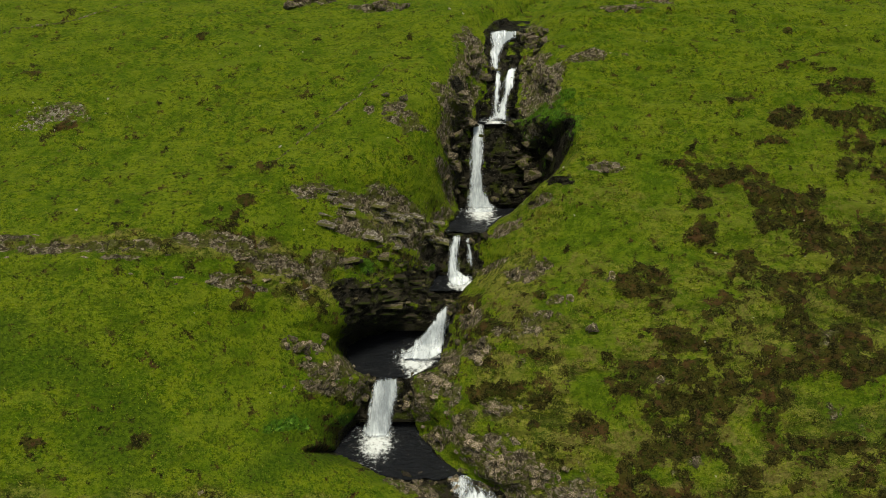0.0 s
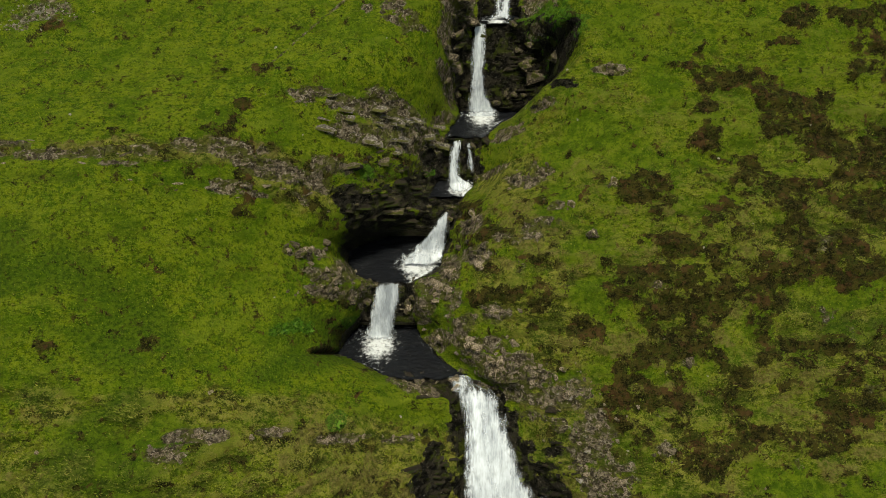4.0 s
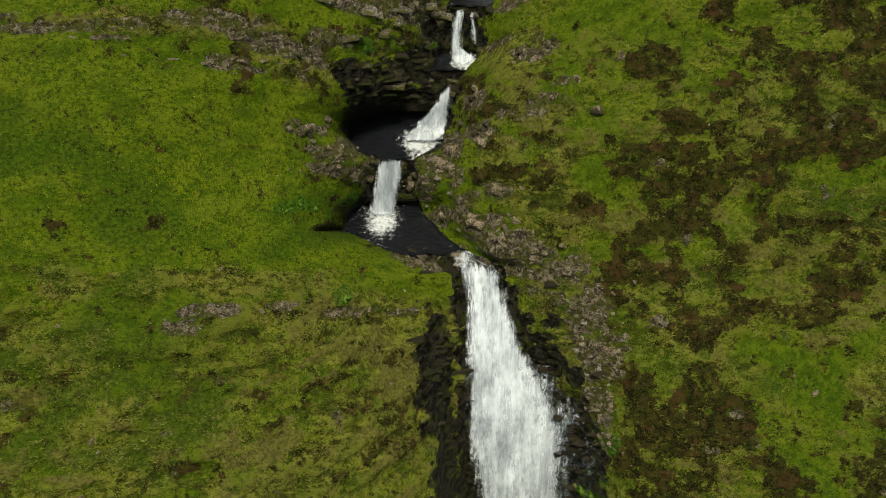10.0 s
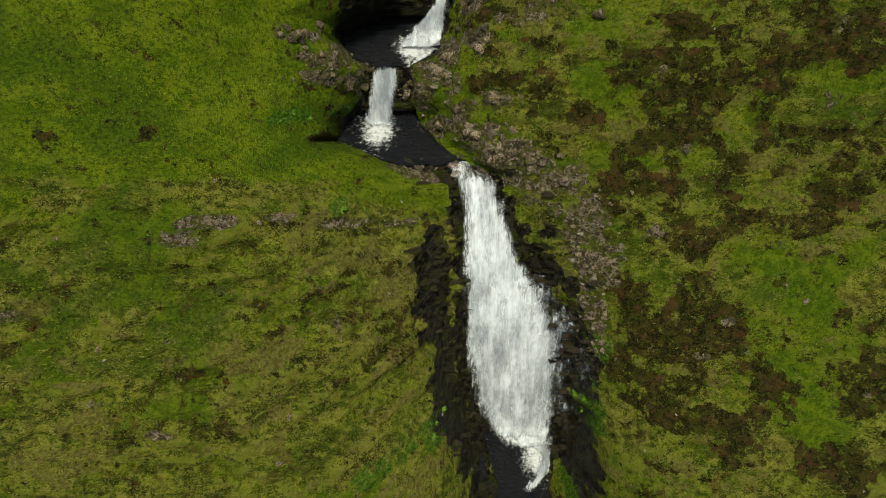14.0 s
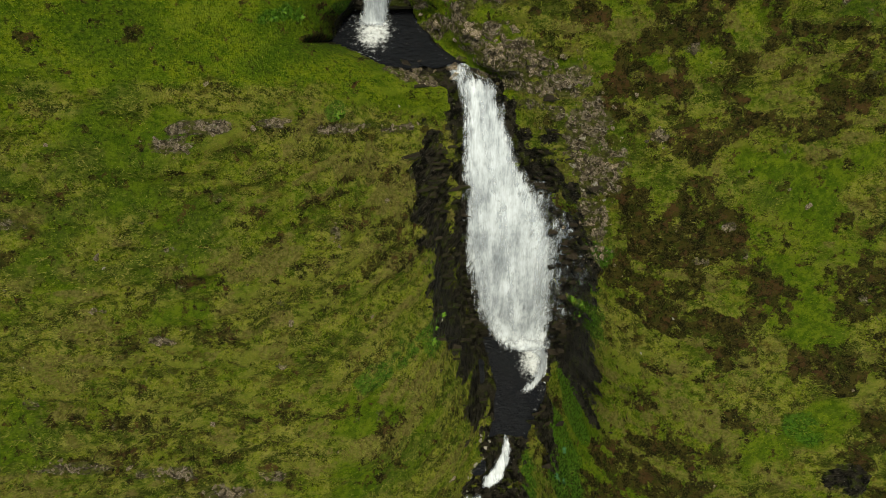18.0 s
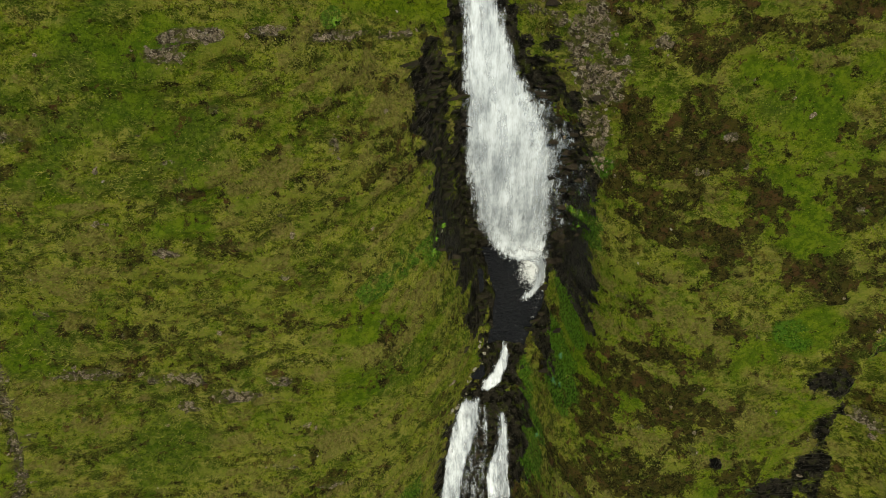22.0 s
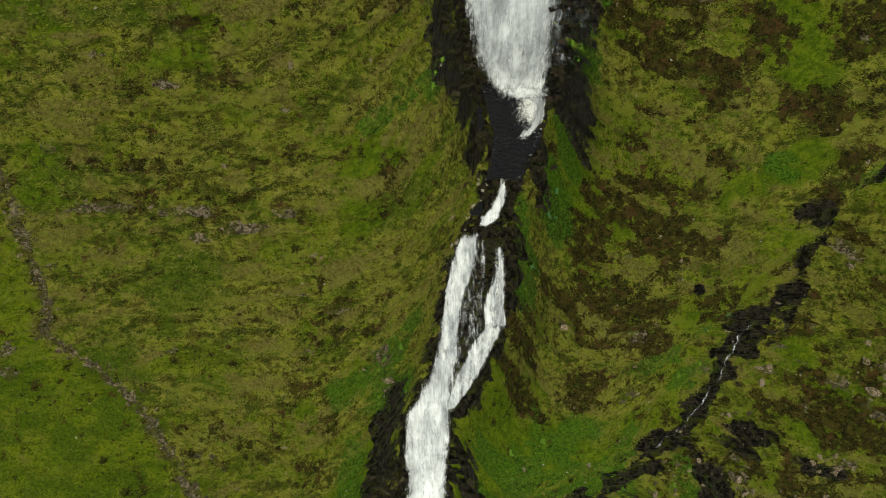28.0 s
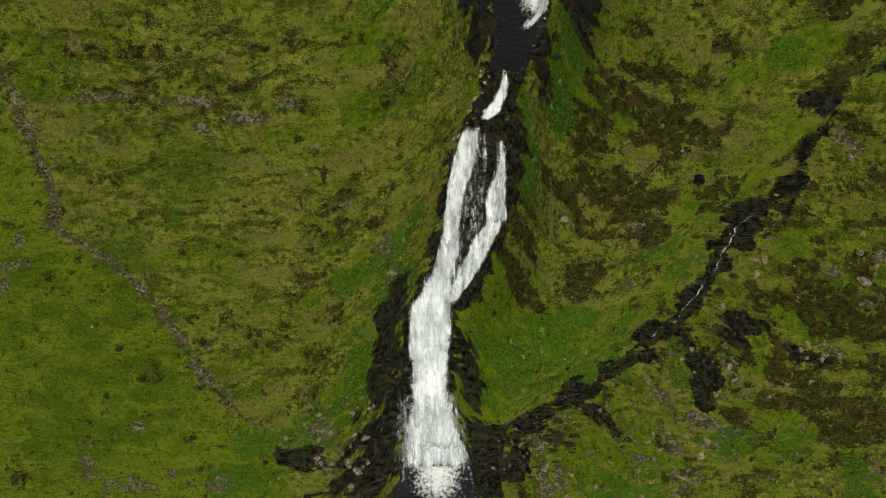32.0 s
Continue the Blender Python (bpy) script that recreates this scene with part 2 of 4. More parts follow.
HEATHER_FOOT = knots("25.5 52.1 2.8 1.7 -6, 15.3 45.8 2.4 2.2 -38, 17.2 45.1 3.4 1.9 -4, 26.3 41.3 3.5 1.9 -5, 14.7 38.5 3.1 2.2 -6, 32.6 71.6 1.6 1.4 -46, 37.4 71.5 3.3 2.3 -13, 40 64.6 1.8 1.5 -41, 37.7 60 1.7 1.2 -16, 16.1 39.2 4 3.4 -24, 20.5 37.4 4.5 3.5 -17, 13.7 26.9 6.4 3 -4, 9.6 20.2 5.3 2 -87, 13.9 22.6 5.5 2 -3, 48.2 17.1 5.9 3.5 -13, 53.2 12 2.6 1.9 -45, 49.5 -4.6 7 4.3 -64, 56.1 -14 8.1 3.7 -70, 42.8 -14.3 4 2.2 -72, 55.7 4.8 5.5 1.4 -72")
HEATHER_WEST = knots("-28.3 60.1 9 1.8 -5, -33.6 66.7 3.2 0.6 -1, -23.3 65.9 4.2 0.6 -2, -12.9 67.4 3 0.8 11, -5.2 60.2 2.6 1.7 70, -9.7 41.7 5.9 2.7 38, -5.6 45.2 3.5 1.4 42, -12.4 37.5 3.7 1.8 59, -17.2 27.7 4 1.5 78, -27.6 19.1 4.3 1.4 -2, -22.3 16.3 2.8 1.4 -1, -17.1 11.1 7.5 1.3 80, -6.9 90.2 2.7 1.6 0, -8.3 85.9 3.1 1.5 -1, -4.2 89 3.2 2.2 88, -5.4 84 2.7 1.3 -1, -12 84.3 2 0.9 -1, -10.8 96.4 2.2 0.6 38, -8.4 82.9 2 0.8 -1, -3 99.9 1.9 0.7 -1")
HEATHER_EDGE = knots("-15.9 138.8 7.9 0.6 -4, -13.1 136.4 3.2 1.4 -9, -16.3 134.6 3.6 1.1 0, -12.2 133.3 2.2 2 -7, -28.9 137.3 5.4 0.6 0, -3.8 139.1 3 1.8 0, -10.2 122.7 3.1 1.1 -8, -11.1 120.2 2.2 0.8 0, 4.4 131.4 2.3 1.7 1, 5.3 126.8 2.8 1.6 0, 3.1 123.8 1.2 1.1 2, -15.1 102.5 6.4 0.6 0, -20.6 101.6 4.3 0.8 8, -7.7 100.6 6.3 0.7 0, -8.6 95.1 4.2 1 17, -33.3 88.9 3.2 0.8 0, -23.8 78.4 6.5 0.8 0")
TAN = knots("-29.4 78.4 2.8 0.8 0, -33.2 94.7 2.7 0.5 0, -31.6 93.9 2.7 0.9 0, -18.8 86.1 2.1 0.8 0, -24.5 86.6 1.9 0.8 1, -31.1 85.9 2.8 0.7 -1, -16.4 137.2 6.8 1.2 -6, -32.9 137.3 5.4 1 0, -4.9 143.3 3.5 1.6 0, 5.4 128.5 3.3 3.2 7, 18.7 131 2.2 1.1 1, 20.2 64.6 2.2 1.9 -30, 16.3 63.9 1.9 1.4 -81, 30.9 50 2.5 1.4 -5, 24.8 64.9 3.2 0.9 -2, 23 47.8 3.9 1.2 -2, 36.1 24.1 4.4 2.1 -6, 22.1 88.9 1.1 0.7 -87, 28 109.5 2 0.8 1, 16.5 107.8 4 0.7 -8")
LUSH_EAST = knots("34.5 95.4 6 2.7 -1, 34.4 88.1 4.5 3.4 -85, 33.5 81.1 4.5 2.3 -87, 34.6 76.5 3.3 3.1 -66, 30.5 95.2 2.4 1.3 -1, 37.1 119.8 3.1 2.7 -9, 13.8 126 4.3 3.4 -87, 13.8 120.2 2.9 2.6 -5, 11.4 132.2 3 2.9 -21, 14.5 109.2 2.9 1.3 -1, 19.5 167.7 8 4.8 1, 19.9 154 6.5 5.4 5, 16.9 142.3 6 5.6 65, 25.3 132.6 2.2 1.1 1, 15.4 53 3.5 2.6 -81, 29.4 58.8 2.8 2.1 -71, 34 63.4 2.7 1.8 -8, 25 41.5 2.4 2 -28")
LUSH_FOOT = knots("-6.8 65.8 3.7 2.7 87, -7 58.9 3.2 3.1 75, -24.2 93.2 3.3 2.4 74, -21.3 81.1 3.8 1.2 -1, -39.2 64.1 3.6 2.3 72, -25.4 103.6 3.6 2.6 74, 23.7 -26.3 11.3 5 -82, 30.2 -26.8 11 5.8 -78, 44.5 -24.4 6.9 2.9 -75, 14.6 12.4 6.5 4.1 -7, 9.8 5.5 4.8 4.4 -38, 12.1 -6 5 3.1 -6, 46.3 13.1 3.4 2.5 -36, 42.8 -4.6 5.6 2.1 -75, 48.6 -7.5 8.3 2.9 -74, 46.1 21.7 4.2 3.1 -47, -12.1 26.1 3.4 3 6, -11.9 7.1 8.6 3 86, 0 -13 8.2 1.7 90")
FERN_FOOT = knots("-18.5 -6.4 6.1 4.4 1, -27.2 -9.3 5.1 3.8 74, -30.3 -20.3 7.1 4.8 76, 15.6 16.8 3.8 3.4 -53, 7.6 4.2 5.3 4.5 -14, 11.8 -5.1 5.6 3.5 -6, 22.2 10.6 3.3 2.2 -77, -12.7 5.4 10.5 1.6 86, -10.9 24.2 4.1 3.4 1, 4.8 -6.3 4.9 2.4 -88, 60.7 -27.5 7.8 3.2 -70, 48.1 -17.5 4.7 3.1 -64, 9.2 33.3 7.7 0.6 -88, -3.8 32 2.6 1.7 89, 9.5 41.7 8.2 0.7 -88, 14 58.6 3.8 0.9 -87, 15.7 84.1 2.4 1.1 -89, 33 63.4 2.3 1.9 -28, -4.7 71.4 3.4 1.6 26")
GULLY_ROCK = knots("13.1 -28.2 8.3 5.8 -81, 36.8 9.8 3.2 2.4 -57, 37.9 -1.2 8 1.7 -76, 31.3 -10.3 8 2.8 -83, 34.5 -13.6 9.7 2.3 -55, 48.2 21.3 6.5 1.1 -30, 49.3 6.8 3.2 2.2 -24, 44.1 8.3 2.2 1.6 -54, 63.8 -27.8 7.8 1.6 -73, 27.5 -18 8.9 2.5 -82, -16 -12.7 7.3 3.5 84, -12.8 -8.1 2.4 2.4 62, -31.5 5.4 5.1 1.4 -78, -42.4 -3.5 5.3 1.1 50, 54.4 -29.3 10.2 1.7 -71, 22 20.7 1.5 1 -76, 13.4 35.2 0.8 0.6 -68, 49.9 26.2 3.3 1.6 -30")
BLACK = knots("25.3 -4.9 5.7 2 46, 32.4 9.6 6.6 1 74, 34.7 19.1 5.3 1.5 88, 17.7 -13 5.9 3.9 76, 12 -19.8 6.4 3.6 70, 22.1 -18.5 2.6 2.1 -21, 47.5 5.2 3.7 1.7 -33, 35.7 -4.6 6.6 1.9 -79, 5.2 -28.6 13.9 3.3 86, -8.2 10.3 9.7 1.7 83, -8.8 -19.2 11 3 87, -12.7 -20.3 11.4 4.2 86, -21.4 -13.1 3.9 3.5 10, -17 -25 5 3.9 0, 39.2 8.8 3.3 1.7 22, 36.6 57.3 1.7 1.1 43, 40.7 42.6 6.2 1.1 88, 35.1 33.1 3.2 1.9 20, 26.6 44.7 1 0.8 -74, 12.7 90.6 4.9 0.6 -89, 14.3 78.1 3.4 1.8 -89, -1.5 90.9 4.8 1.3 90")
DEEP = knots("-22.1 113.2 9.2 3.7 0, -28.1 97.9 5.2 3.6 86, -21.1 91.5 4 3.2 86, -31.1 87.5 3.7 2.7 2, -17.1 118.2 4.6 2.8 0, -29.1 116.7 5.9 3.2 -2, -21.4 115.6 7.2 4 -1, -31.7 109.3 3.1 2.4 -8, -24.2 92.7 4 2.7 76, -38.2 64 4.5 3 71, -48.1 13.6 21.7 8.8 72, -28 47.3 6.6 4.7 69, -46 1.5 11.7 8.4 62, 38.8 115.8 3.6 3 71, 30.9 93.2 3.1 2.2 -3, -5.3 57.8 2.9 2.8 8")
BARE_EAST = knots("2.5 113.9 2.2 0.9 0, 3.6 111.4 3.3 1 -11, 6.4 108.5 3.2 1 -14, 9.4 105.7 2.6 1 -14, 6.3 105.5 1.6 1.3 2, 11.8 102.4 2 1.8 5, 2.1 116.2 1.5 1 90, -0.7 121.8 1.9 1.6 -90, -2.6 119.5 2 1 0, -2.3 117.1 2 1 0, 0.5 119.5 2.2 1 90, -8.7 124.7 2.8 1.9 -1, -8.8 120.7 2.3 1 0, 13.7 100.9 3.1 2.2 -88, 14.1 96.1 2.8 1.9 -88, 14.9 92.2 1.6 1.3 -87, 6.4 105.1 3.5 1.1 -15, 5.2 109.1 3.9 1.1 -12, 7.7 128.2 2.2 0.9 0, 9.1 129.7 1.6 1.1 1")
BARE_TOP = knots("-4.6 159.3 2.7 1.4 -15, 0.4 160.9 5.7 1.1 90, 2 169.3 4.9 1.1 90, 0.4 153.1 3.9 0.9 90, 10.9 171.1 5.1 2 89, 16.2 173.3 3.3 1 16, 5.8 150.5 2.7 2 1, 6.1 145.5 1.9 1.3 1, -12.2 145 1.6 0.7 -39, -9.7 143.9 1.8 0.8 -32, -5.5 144.6 2.9 1.2 0, -3.8 143 3.6 1.6 0, -0.9 145.6 2.8 0.9 -90, -12.1 137.4 2.2 1.1 -1, -13.1 135.3 1.6 0.8 -1, -31.3 136.7 2.5 0.4 0, -27.8 135.1 1.5 0.4 0, -17.8 138.3 4.2 0.7 -7")
UPPER_WALL = knots("8.7 155.4 4.7 4.2 85, 11.9 158.7 4.1 2 88, 7.9 159.1 2.7 2.1 1, 7.2 166.4 3.1 0.9 89, -5.6 132.9 4.8 2.4 0, -8.5 131.1 2.5 2.1 -87, -1.5 139.9 3.7 1.5 -90")
UPPER_FERNS = knots("11 164.1 3.2 2.6 86, 12.7 165.2 2.4 1.5 87, 12.5 160.6 3 1.7 88, 10.7 162.3 2 1.6 3, -1.5 140.7 1.3 1.2 -89, -7.6 137.6 1.5 0.8 -89")
DEEP_WEST = knots("-25.1 116.8 14.1 7.2 -1, -30.9 124.5 8.4 3.3 -1, -26.8 97.9 7.9 7.3 77")
FOOT_STONES = knots("-51.3 -14.5 6.4 1.1 80, -45.7 -20.1 4.9 2.3 -30, -36 -20 4.8 2.4 -20, -50.8 -23 3.5 1.1 74, -51 29.7 4.2 1.3 65, -35.6 92.7 1.4 0.5 0")
HEATHER = (HEATHER_TOP, HEATHER_MID, HEATHER_LOW, HEATHER_SIDE, HEATHER_FOOT, HEATHER_WEST, HEATHER_EDGE)
FERNS = knots("15 73 1.4 4, 12.6 50 1.2 5, 9.8 38 1.2 9, 13 9 4 9, 19 2 6 6, 25 28 4 5, -7.6 17 3 6, 9 4 2.4 7, 22 -6 5 6, -7 28 2 4, -9.6 104 1 1, -9 116.4 1.6 1.6, -13 115.6 3 1.2, 12 163 3.4 4.4, 10.8 157 2 3, 30 20 3 4, -16 -2 6 4, 26 -30 6 5, 33 -4 3 4, 16 -8 5 5, 40 -16 4 6, 30 34 3 3, 44 60 4 4, -1.6 72 2 2.4, 5.6 166 1 3")
DYKE = knots("-6 -22.7, -3 -27, 6 -31.9, 12 -33.3, 23.5 -35.7, 32 -40.8, 38 -44.5, 43 -42.8, 50 -42.6, 58 -42.1, 65 -41.9, 80 -44, 100 -50")


TRACKS = (knots("-53.5 175.7, -45 180.5, -41 184.5, -35 191, -29 196.5, -25 202"), knots("-61.4 -6.3, -58.4 -12.6, -56.1 -19.3, -54.2 -24.9"), knots("-16.7 150.8, -13.4 157, -9 163.4, -5.6 171"))


def patches(tables, x, w, ragged=.55, size=2.2, seed=3, firm=1.7, swell=.25, octaves=3):
    """How far a spot lies inside any of the patches, 0 to 1, with ragged edges."""
    best = np.full(np.shape(x), -9.0)
    for k in tables if isinstance(tables, tuple) else (tables,):
        for cx, cw, rx, rw, *turn in k.T:
            a = radians(turn[0]) if turn else 0.0
            reach = 3 * max(rx, rw)
            rows = np.nonzero((np.abs(x - cx) < reach) & (np.abs(w - cw) < reach))
            dx, dw = x[rows] - cx, w[rows] - cw
            u, v = dx * math.cos(a) + dw * math.sin(a), dw * math.cos(a) - dx * math.sin(a)
            best[rows] = np.maximum(best[rows], 1 - np.hypot(u / rx, v / rw))
    return steps(np.clip(best, -2, .45) * firm + swell + ragged * rough(x, w, size, seed, octaves))


def shelves(x, w):
    """Sheep terraces: level on the open slope, climbing towards the stream."""
    near = straight(EDGE_L, w) - x
    warp = rough(x, w, 14, 81, 2) * 3.2
    climb = .14 * x + .022 * np.clip(24 - near, 0, 20) ** 2
    run = w - np.where(x < straight(EDGE_L, w), climb, -.12 * x) + warp
    return wave(x * .4 + warp * .5, run, 1.9, 82) + .8 * wave(x * .6 - warp * .4, run * 1.05 + 40, 1.05, 83) + .4 * rough(x, w, .8, 80, 2)


def covers(x, w, off, west, goff):
    """What lies on the ground: bare rock, wet or blackened rock, heather, brown grass, lush grass, ferns, bleached
    grass, deep green grass.
    """
    dry = np.maximum.reduce([patches(k, x, w, 1.2, 1.6, 40 + i) for i, k in enumerate((SLABS, LEDGE, POOLSIDE, SHEEPWALK, HEADFALLS, RIB, WEST_LEDGES))] + [.3 * patches(CLIFF, x, w, 1.6, 2, 47)] + [.72 * patches(SCREE, x, w, 1.2, 1.2, 48)] + [patches(k, x, w, 2.6, 2.4, 49, 1.2, .2, 5) * steps(.5 + 1.6 * rough(x, w, 1.4, 50, 3)) for k in (GULLYSIDE, GULLY_ROCK)] + [.8 * patches(FOOT_STONES, x, w, 2.4, 1.8, 52, 1.2, .3, 5)] + [patches((BARE_EAST, BARE_TOP), x, w, 2.0, 1.8, 51, 1.4, .35, 5)])
    near = np.where(w < 103, 1.25, np.where(w < 119, .55, 1.0)) + (w < 40) * .9
    near = np.where(~west & (w > 12) & (w < 66), 1.3, near)
    near = np.where(~west & (w > 66) & (w < 105), 2.3, near)
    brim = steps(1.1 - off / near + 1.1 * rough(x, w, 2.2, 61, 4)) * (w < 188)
    # gully bed and black patches take the same dark colour as the wet rock
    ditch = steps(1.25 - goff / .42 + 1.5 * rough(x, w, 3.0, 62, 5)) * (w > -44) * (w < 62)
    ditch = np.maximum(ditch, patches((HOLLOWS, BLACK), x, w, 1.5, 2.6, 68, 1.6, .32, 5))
    # around the overhanging cliff this also paints in the shade under the overhang
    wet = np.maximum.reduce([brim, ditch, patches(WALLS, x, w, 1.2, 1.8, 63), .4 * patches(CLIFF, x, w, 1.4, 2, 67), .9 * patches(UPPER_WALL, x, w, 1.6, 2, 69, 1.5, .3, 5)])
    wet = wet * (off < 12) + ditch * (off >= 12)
    line = np.abs(x - straight(DYKE, w)) + .5 * rough(x, w, 1.5, 64)
    dyke = steps(1.2 - line / 1.0) * steps(1.0 + 1.1 * rough(x, w, 5, 65, 2)) * (w > -8) * (w < 100)
    rock = np.clip(np.maximum(dry, .78 * dyke), 0, 1)
    speck = steps((rough(x, w * .8, 2.6, 66, 4) - .5) * 5) * .62 * ((w < 104) | (~west & (w < 128)))
    rock = np.maximum(rock, speck * (off > 3)) * (1 - .9 * steps(1 - off / 1.2) * (w > 146))
    shelf = shelves(x, w)
    heath = np.maximum(patches(HEATHER[:1], x, w, 3.0, 3.4, 72, 1.0, .7, 5), patches(HEATHER[1:5], x, w, 3.0, 3.4, 72, 1.0, .58, 5))
    heath = np.maximum(heath, .62 * patches(HEATHER[5:], x, w, 3.2, 2.2, 70, 1.0, .28, 5))
    clump = steps((rough(x, w, 2.4, 77, 4) - .05) * 4.5)
    drift = steps((rough(x, w, 8, 71, 4) + .1) * 2.5)
    east = ~west & (x > 4)
    moor = .85 * clump * (.3 + .7 * drift) * east * steps((x - 4) / 6) * steps((165 - w) / 45)
    banks = .8 * west * steps((104 - w) / 6) * steps((-.25 - shelf + .8 * rough(x, w, 5, 79, 3)) * 1.6) * steps((x + 46) / 6)
    green = patches((LUSH_EAST, LUSH_FOOT), x, w, 2.0, 4.0, 75, .9, .3, 4)
    hea = np.maximum(heath, np.maximum(moor, .3 * banks) * (1 - .9 * green))
    hea = np.maximum(hea, .6 * dyke)
    slope = np.where(west, steps((108 - w) / 7 + .8 * rough(x, w, 9, 92, 3)), .85 * steps((x - 5) / 5) * steps((180 - w) / 70))
    worn = np.maximum.reduce([steps(1.2 - np.abs(w - np.interp(x, k[0], k[1]) + .5 * rough(x, w, 4, 98, 2)) / .5) * (x > k[0][0]) * (x < k[0][-1]) for k in TRACKS])
    rock = np.maximum(rock, .72 * worn)
    meadow = np.clip(steps((straight(DYKE, w) - x) / 2) * (w < 66), 0, 1)
    brown = np.maximum.reduce([.9 * dyke, slope * (.66 + .7 * rough(x, w, 6, 73, 4)), patches(BROWN, x, w, 1.1, 3, 74)]) * (1 - .75 * green) * (1 - .8 * meadow * (1 - dyke))
    tan = np.maximum(.85 * patches(TAN, x, w, 2.6, 2.2, 78, 1.0, .3, 5), .95 * slope * (1 - green) * steps((rough(x, w, 3.2, 93, 4) + .5 * (shelf > .3) - .3) * 3)) * (1 - .6 * meadow)
    return rock, np.clip(wet, 0, 1), np.clip(hea, 0, 1), np.clip(brown, 0, 1), green, patches((FERNS, FERN_FOOT, UPPER_FERNS), x, w, 1.2, 1.8, 76), np.clip(tan, 0, 1), patches((DEEP, DEEP_WEST), x, w, 1.6, 6, 94, .9, .35, 4)


# name, level, lower and upper end in w, then where the fall strikes: x, w, reach
POOLS = (("pool", 76.0, 146.4, 153, 4.6, 151.2, 2.4), ("pool", 66.3, 122.6, 131, -3, 125.4, 2.6), ("pool", 60.5, 108.7, 116.6, -6.9, 113.5, 2.6), ("pool", 31.1, 49.6, 62.6, 11, 59, 2.6), ("pool", 86.05, 165, 167.6, 6.2, 165.8, 1.6), ("pool", 71.1, 136.6, 140.2, 1.8, 138.2, 1.8), ("pool", .15, -90, -37.4, -2.6, -38.6, 5.6))


def ground_e(x, w):
    """The finished ground, with its tussocks, ledges and rock steps."""
    e, off, west, goff = land(x, w)
    rock, wet, hea, brown, green, fern, tan, deep = covers(x, w, off, west, goff)
    for _, z, lo, hi, *_rest in POOLS:
        e = np.where((off <= .3) & (w > lo) & (w < hi), np.minimum(e, 2 * z - w - 1.0), e)
    fade = steps(off / 1.5)
    bare = np.clip(rock + wet, 0, 1)
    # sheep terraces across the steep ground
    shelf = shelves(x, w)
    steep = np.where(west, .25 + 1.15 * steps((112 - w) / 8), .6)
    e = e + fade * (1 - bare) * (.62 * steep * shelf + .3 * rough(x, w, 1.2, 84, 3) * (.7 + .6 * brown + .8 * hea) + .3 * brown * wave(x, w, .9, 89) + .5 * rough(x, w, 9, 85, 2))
    e = e + fade * hea * (.4 + .3 * rough(x, w, .8, 90, 2)) + fade * fern * .3
    # beds of rock: level ledges with broken fronts
    z = (w + e) / 2 + .5 * rough(x, w, 7, 86, 2)
    beds = np.abs((z / 1.15) % 1 - .35) * 1.15 + .5 * np.abs((z / .47) % 1 - .3)
    blocks = np.round(3 * rough(x, w, 2.4, 87, 2)) / 3
    e = e + bare * (.9 * (beds - .45) + .55 * blocks + .3 * rough(x, w, .9, 88, 2)) * (.35 + .65 * fade)
    e = e - .6 * steps(1 - np.abs(x - straight(DYKE, w)) / .8) * (w > -8) * (w < 100)
    return e, off, (rock, wet, hea, brown, green, fern, tan, deep, shelf)


